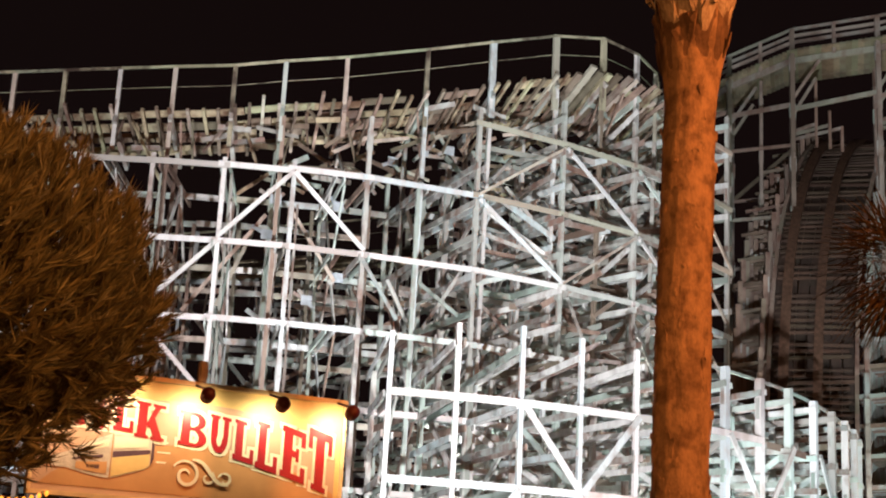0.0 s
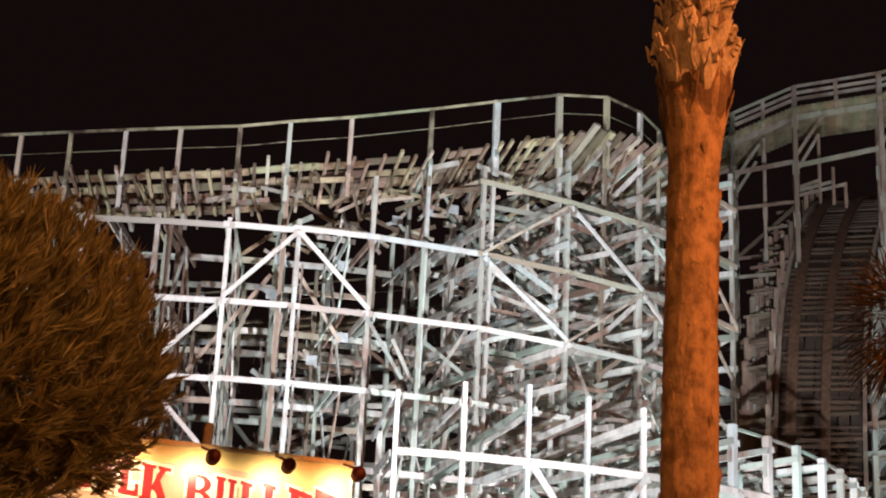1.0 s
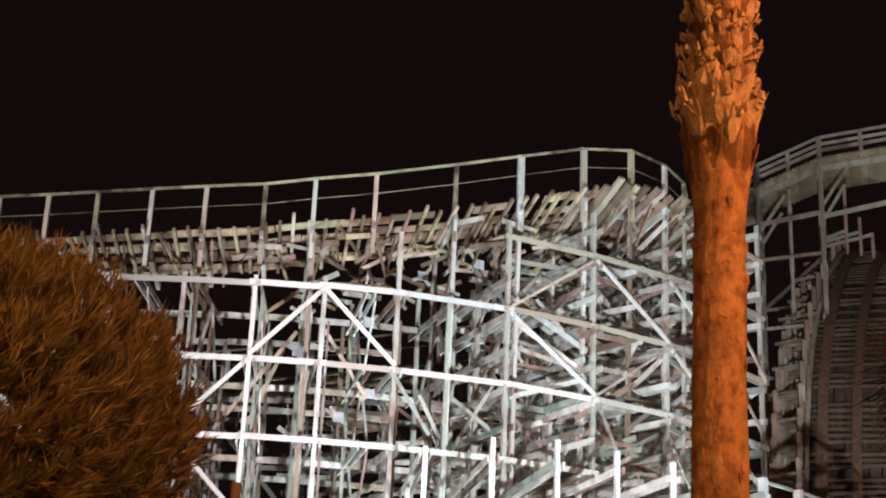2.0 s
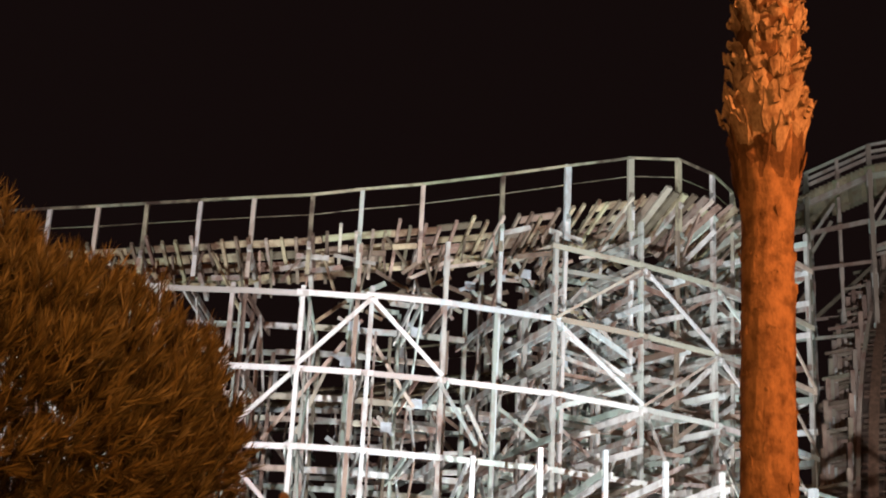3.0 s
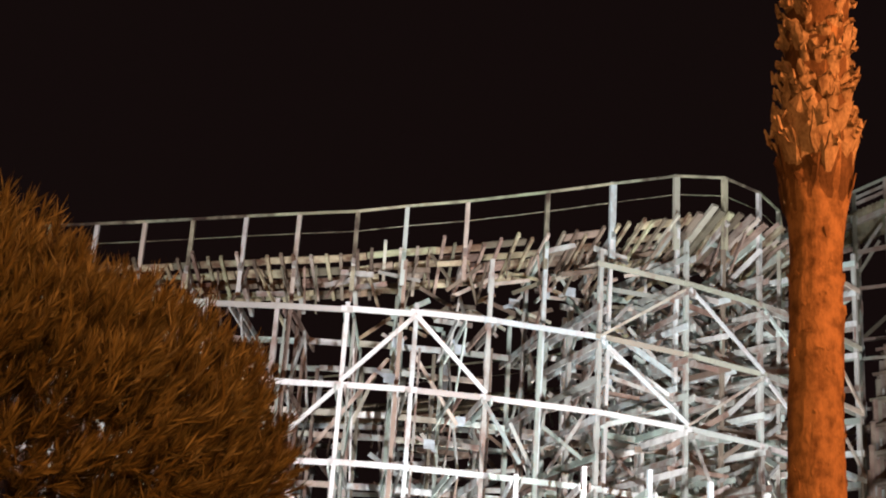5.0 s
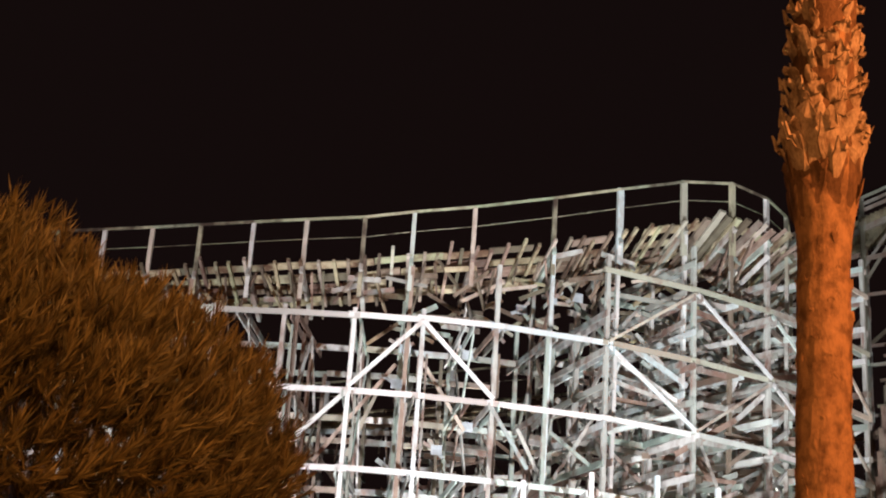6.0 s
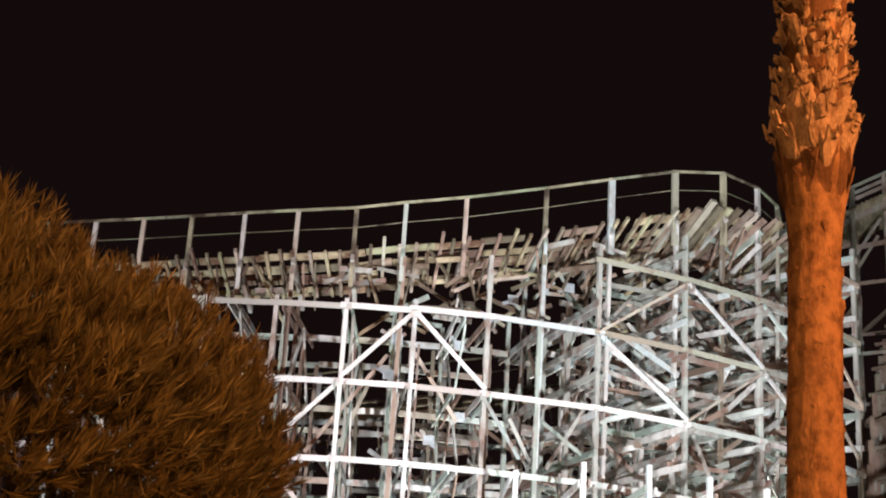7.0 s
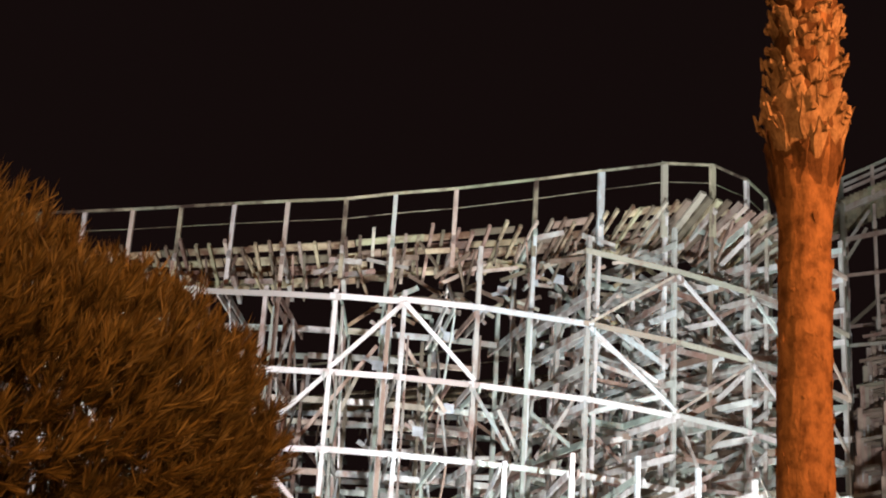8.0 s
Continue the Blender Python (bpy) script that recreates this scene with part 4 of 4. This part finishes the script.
def palm_r(z):
    r = 0.30 - 0.004 * z + 0.12 * math.exp(-z * 1.2)
    cup = max(0.0, min(1.0, (z - 7.15) / 1.15))
    return r + 0.105 * cup * cup * (3 - 2 * cup) - 0.03 * max(0.0, min(1.0, (z - 8.6) / 0.6))


bm = bmesh.new()
rings, seg = [], 56
for k in range(240):
    z = 11.2 * k / 239
    c = palm_at(z)
    ring = []
    for j in range(seg):
        a = 2 * math.pi * j / seg
        r = palm_r(z)
        q = Vector((math.cos(a) * 3.0, math.sin(a) * 3.0, z * 1.1))
        r += 0.020 * noise.noise(q) + 0.014 * noise.noise(q * 2.7)
        r -= 0.030 * max(0.0, noise.noise(Vector((math.cos(a) * 2.2, math.sin(a) * 2.2, z * 2.4 + 7.0))) - 0.18)
        r += 0.007 * abs(noise.noise(Vector((math.cos(a) * 4, math.sin(a) * 4, z * 9))))
        ring.append(bm.verts.new((c.x + r * math.cos(a), c.y + r * math.sin(a), z)))
    rings.append(ring)
for a, b in zip(rings, rings[1:]):
    for j in range(seg):
        bm.faces.new((a[j], a[(j + 1) % seg], b[(j + 1) % seg], b[j]))
bm.faces.new(rings[-1])
part("trunk", bm, BARK, palm, smooth=True)
# dark sleeve added between the old leaf stubs, coloured for the shade there
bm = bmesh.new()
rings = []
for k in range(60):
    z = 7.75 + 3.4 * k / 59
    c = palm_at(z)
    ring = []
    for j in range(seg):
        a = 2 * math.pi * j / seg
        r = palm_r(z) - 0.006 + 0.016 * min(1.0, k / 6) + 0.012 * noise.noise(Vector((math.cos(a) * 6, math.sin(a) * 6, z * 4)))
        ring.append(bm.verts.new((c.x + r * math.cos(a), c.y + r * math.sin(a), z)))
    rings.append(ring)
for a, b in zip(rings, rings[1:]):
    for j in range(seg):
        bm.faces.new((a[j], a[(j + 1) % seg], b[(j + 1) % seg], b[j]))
part("shade_sleeve", bm, SHADEFIBRE, palm, "dark sleeve under the leaf boots, coloured for their shade", smooth=True)

# stubs of old leaves: broken, blunt, overlapping, and a skirt of long ones below
def boot_mesh(form, tall, material):
    """A broad blunt leaf base: ribbed down its back, hollow inside, torn across the top."""
    me = bpy.data.meshes.new("leaf_boot")
    bm = bmesh.new()
    n, rows = 5, []
    across5 = (-1, -0.5, 0, 0.5, 1)
    tear = [rnd.uniform(-0.08, 0.06) for _ in across5]
    for i in range(n + 1):
        u = i / n
        w = ((0.075, 0.084, 0.088, 0.086, 0.080, 0.062 + 0.010 * (form % 3)) if tall < 0.5 else (0.012, 0.040, 0.066, 0.082, 0.084, 0.070))[i] * (1 + 0.12 * math.sin(form * 2.3 + i * 1.7))
        out = 0.085 * u + 0.05 * u ** 3 * (0.3 + 0.22 * form)
        th = 0.010 + 0.018 * (1 - u)
        x = 0.025 * math.sin(form * 1.9 + 2 * u)
        rows.append([bm.verts.new((x + sx * w, out + s * th - 0.030 * sx * sx, tall * u + (tear[j] if i == n else 0))) for s in (1, -1) for j, sx in enumerate(across5)])
    loop = (0, 1, 2, 3, 4, 9, 8, 7, 6, 5)
    for a, b in zip(rows, rows[1:]):
        for i, j in zip(loop, loop[1:] + loop[:1]):
            bm.faces.new((a[i], b[i], b[j], a[j]))
    for r in (rows[0], rows[-1]):
        bm.faces.new([r[i] for i in loop])
    bmesh.ops.recalc_face_normals(bm, faces=bm.faces)
    bm.to_mesh(me)
    bm.free()
    me.materials.append(material)
    return me


def set_boot(me, z, a, sink, lean, scale):
    c, r = palm_at(z), palm_r(z) - sink
    ob = new("leaf_boot", me)
    ob.parent = palm
    ob.matrix_parent_inverse = Matrix.Translation(-palm.location)
    ob.matrix_basis = Matrix.Translation((c.x + r * math.cos(a), c.y + r * math.sin(a), z)) @ Matrix.Rotation(a - math.pi / 2 + jit(0.3), 4, "Z") @ Matrix.Rotation(radians(lean), 4, "X") @ Matrix.Rotation(jit(0.42), 4, "Y") @ Matrix.Diagonal(scale)


FLAKES = []
for k in range(4):
    me = boot_mesh(k, 0.30, BARK)
    me.name = "bark_flake"
    FLAKES.append(me)
for k in range(110):
    z = 2.6 + 4.7 * (k + rnd.random()) / 110
    a = 2.4 * k + jit(0.3)
    ob = new("bark_flake", FLAKES[k % 4])
    ob.parent = palm
    ob.matrix_parent_inverse = Matrix.Translation(-palm.location)
    c, r = palm_at(z), palm_r(z) - 0.018
    ob.matrix_basis = Matrix.Translation((c.x + r * math.cos(a), c.y + r * math.sin(a), z)) @ Matrix.Rotation(a - math.pi / 2, 4, "Z") @ Matrix.Rotation(radians(4 + jit(3)), 4, "X") @ Matrix.Rotation(jit(0.35), 4, "Y") @ Matrix.Diagonal((rnd.uniform(0.5, 1.0), 0.32, rnd.uniform(0.5, 1.1), 1))
BOOTS = [boot_mesh(k, 0.28, BOOT) for k in range(7)]
# most long boots are coloured dark for the shade under the flare
LONG = [boot_mesh(k, 0.62, SHADEFIBRE if k < 4 else BOOT) for k in range(6)]
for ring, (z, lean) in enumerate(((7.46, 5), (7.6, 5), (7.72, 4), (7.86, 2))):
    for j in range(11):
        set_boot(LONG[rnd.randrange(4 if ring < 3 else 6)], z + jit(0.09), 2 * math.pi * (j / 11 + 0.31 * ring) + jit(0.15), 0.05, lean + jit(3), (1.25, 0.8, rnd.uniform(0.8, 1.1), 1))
z, k = 8.12, 0
while z < 11.0:
    for j in range(10):
        zz = z + jit(0.09)
        low_row = max(0.0, 1 - (zz - 8.12) / 0.5)
        sc = rnd.uniform(0.7, 1.15) * (1 + 0.5 * low_row)
        set_boot(BOOTS[rnd.randrange(7)], zz, 2 * math.pi * (j / 10 + 0.382 * k) + jit(0.2), 0.04 + 0.03 * max(0.0, zz - 9.0), 1 - 3 * low_row + jit(6), (sc, 1.0, sc * rnd.uniform(0.95, 1.4), 1))
    z += 0.135
    k += 1

# ---------- rounded shrub ----------
shrub = thing("clipped_shrub_tree", "rounded needle-leaved shrub tree in orange lamp light", "shrub", (-4.77, 8.25, 0))
SC, WIDE, HIGH = Vector((-4.77, 8.25, 3.30)), 3.22, 1.81
bm = bmesh.new()
for k in range(3):
    a = 2.1 * k
    pts3 = [Vector((-4.77 + 0.12 * math.cos(a), 8.25 + 0.12 * math.sin(a), 0)), Vector((-4.77 + 0.2 * math.cos(a), 8.25 + 0.2 * math.sin(a), 1.2)), SC + Vector((0.5 * math.cos(a), 0.5 * math.sin(a), -0.5))]
    prev = None
    for i, c in enumerate(pts3):
        ring = [bm.verts.new(c + Vector((math.cos(b), math.sin(b), 0)) * (0.07 - 0.018 * i)) for b in np.linspace(0, 2 * math.pi, 9)[:-1]]
        if prev:
            for j in range(8):
                bm.faces.new((prev[j], prev[(j + 1) % 8], ring[(j + 1) % 8], ring[j]))
        prev = ring
part("trunk", bm, TWIG, shrub)
nr = np.random.default_rng(5)
verts, faces = [], []


def blade(o, d, length, width):
    s = d.cross(Vector((nr.normal(), nr.normal(), nr.normal()))).normalized() * width
    up = d.cross(s).normalized() * width * 0.35
    m = o + d * length * 0.5 + Vector((0, 0, -0.006))
    i = len(verts)
    verts.extend([o - s * 0.4, o + s * 0.4, m + s + up, m - s + up, o + d * length])
    faces.extend([(i, i + 1, i + 2, i + 3), (i + 3, i + 2, i + 4)])


for k in range(21000):
    h = math.sin(nr.uniform(-1.4, 1.4))
    a = nr.uniform(0, 2 * math.pi)
    c, s = math.cos(a), math.sin(a)
    r = WIDE * (1 - abs(h) ** (2.9 if h > 0 else 1.9)) + 0.05
    d = Vector((c, s, 2 * h * WIDE / HIGH * 0.8)).normalized()
    q = Vector((c * r, s * r, h * (HIGH if h > 0 else 2.14)))
    if noise.noise(q * 1.6 + Vector((3.1, 0.4, 7.7))) > 0.46 or (h < -0.3 and nr.random() < 0.12):
        continue
    lump = 0.20 * noise.noise(q * 1.9) + 0.12 * noise.noise(q * 4.5)
    o = SC + q + d * (lump - 0.24 - 0.5 * nr.random() ** 1.5)
    tip = (d * 0.75 + Vector((0, 0, 0.85)) + Vector(nr.normal(size=3)) * 0.34).normalized()
    size = 0.13 + 0.07 * nr.random()
    for j in range(int(nr.integers(20, 30))):
        u = nr.random()
        b = (tip + Vector(nr.normal(size=3)) * 0.27).normalized()
        blade(o + tip * (u * size * 0.7), b, size * (0.45 + 0.5 * nr.random()), 0.0030 + 0.0028 * nr.random())
me = bpy.data.meshes.new("crown")
me.from_pydata([tuple(v) for v in verts], [], faces)
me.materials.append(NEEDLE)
ob = new("crown", me)
ob.parent = shrub
ob.matrix_parent_inverse = Matrix.Translation(-shrub.location)
tagged(ob, kind="stuff")

# ---------- small fan palm at the edge ----------
fan = thing("fan_palm", "thin fan palm with a shaggy crown of narrow leaves", "palm", (7.70, 23.9, 0))
FC = Vector((7.70, 23.9, 8.1))
bm = bmesh.new()
prev = None
for i in range(14):
    z = FC.z * i / 13
    ring = [bm.verts.new((7.70 + (0.13 + 0.05 * math.exp(-z)) * math.cos(b) * (1 + 0.06 * (i % 2)), 23.9 + (0.13 + 0.05 * math.exp(-z)) * math.sin(b) * (1 + 0.06 * (i % 2)), z)) for b in np.linspace(0, 2 * math.pi, 13)[:-1]]
    if prev:
        for j in range(12):
            bm.faces.new((prev[j], prev[(j + 1) % 12], ring[(j + 1) % 12], ring[j]))
    prev = ring
bm.faces.new(prev)
part("trunk", bm, BARK, fan, smooth=True)
for k in range(60):
    a, e = 2.4 * k, radians(75 - 150 * (k / 60))
    d = Vector((math.cos(a) * math.cos(e), math.sin(a) * math.cos(e), math.sin(e)))
    side = d.cross(Vector((0, 0, 1))).normalized()
    upv = side.cross(d)
    bm = bmesh.new()
    stem = 0.48 + 0.1 * rnd.random()
    hub = FC + d * stem
    vs = [bm.verts.new(FC + side * w) for w in (-0.012, 0.012)] + [bm.verts.new(hub + side * w) for w in (0.008, -0.008)]
    bm.faces.new(vs)
    for j in range(13):
        b = radians(-78 + 13 * j)
        dd = (d * math.cos(b) + side * math.sin(b) + upv * 0.10 * math.cos(3 * b)).normalized()
        L = (0.98 + 0.25 * rnd.random()) * (0.75 + 0.25 * math.cos(b))
        s2 = dd.cross(upv).normalized() * 0.02
        tip = hub + dd * L + Vector((0, 0, -0.09 - 0.08 * rnd.random()))
        mid = hub + dd * L * 0.55
        v = [bm.verts.new(hub), bm.verts.new(mid + s2), bm.verts.new(tip), bm.verts.new(mid - s2)]
        bm.faces.new(v)
    part("frond", bm, FROND, fan)

place_beams()
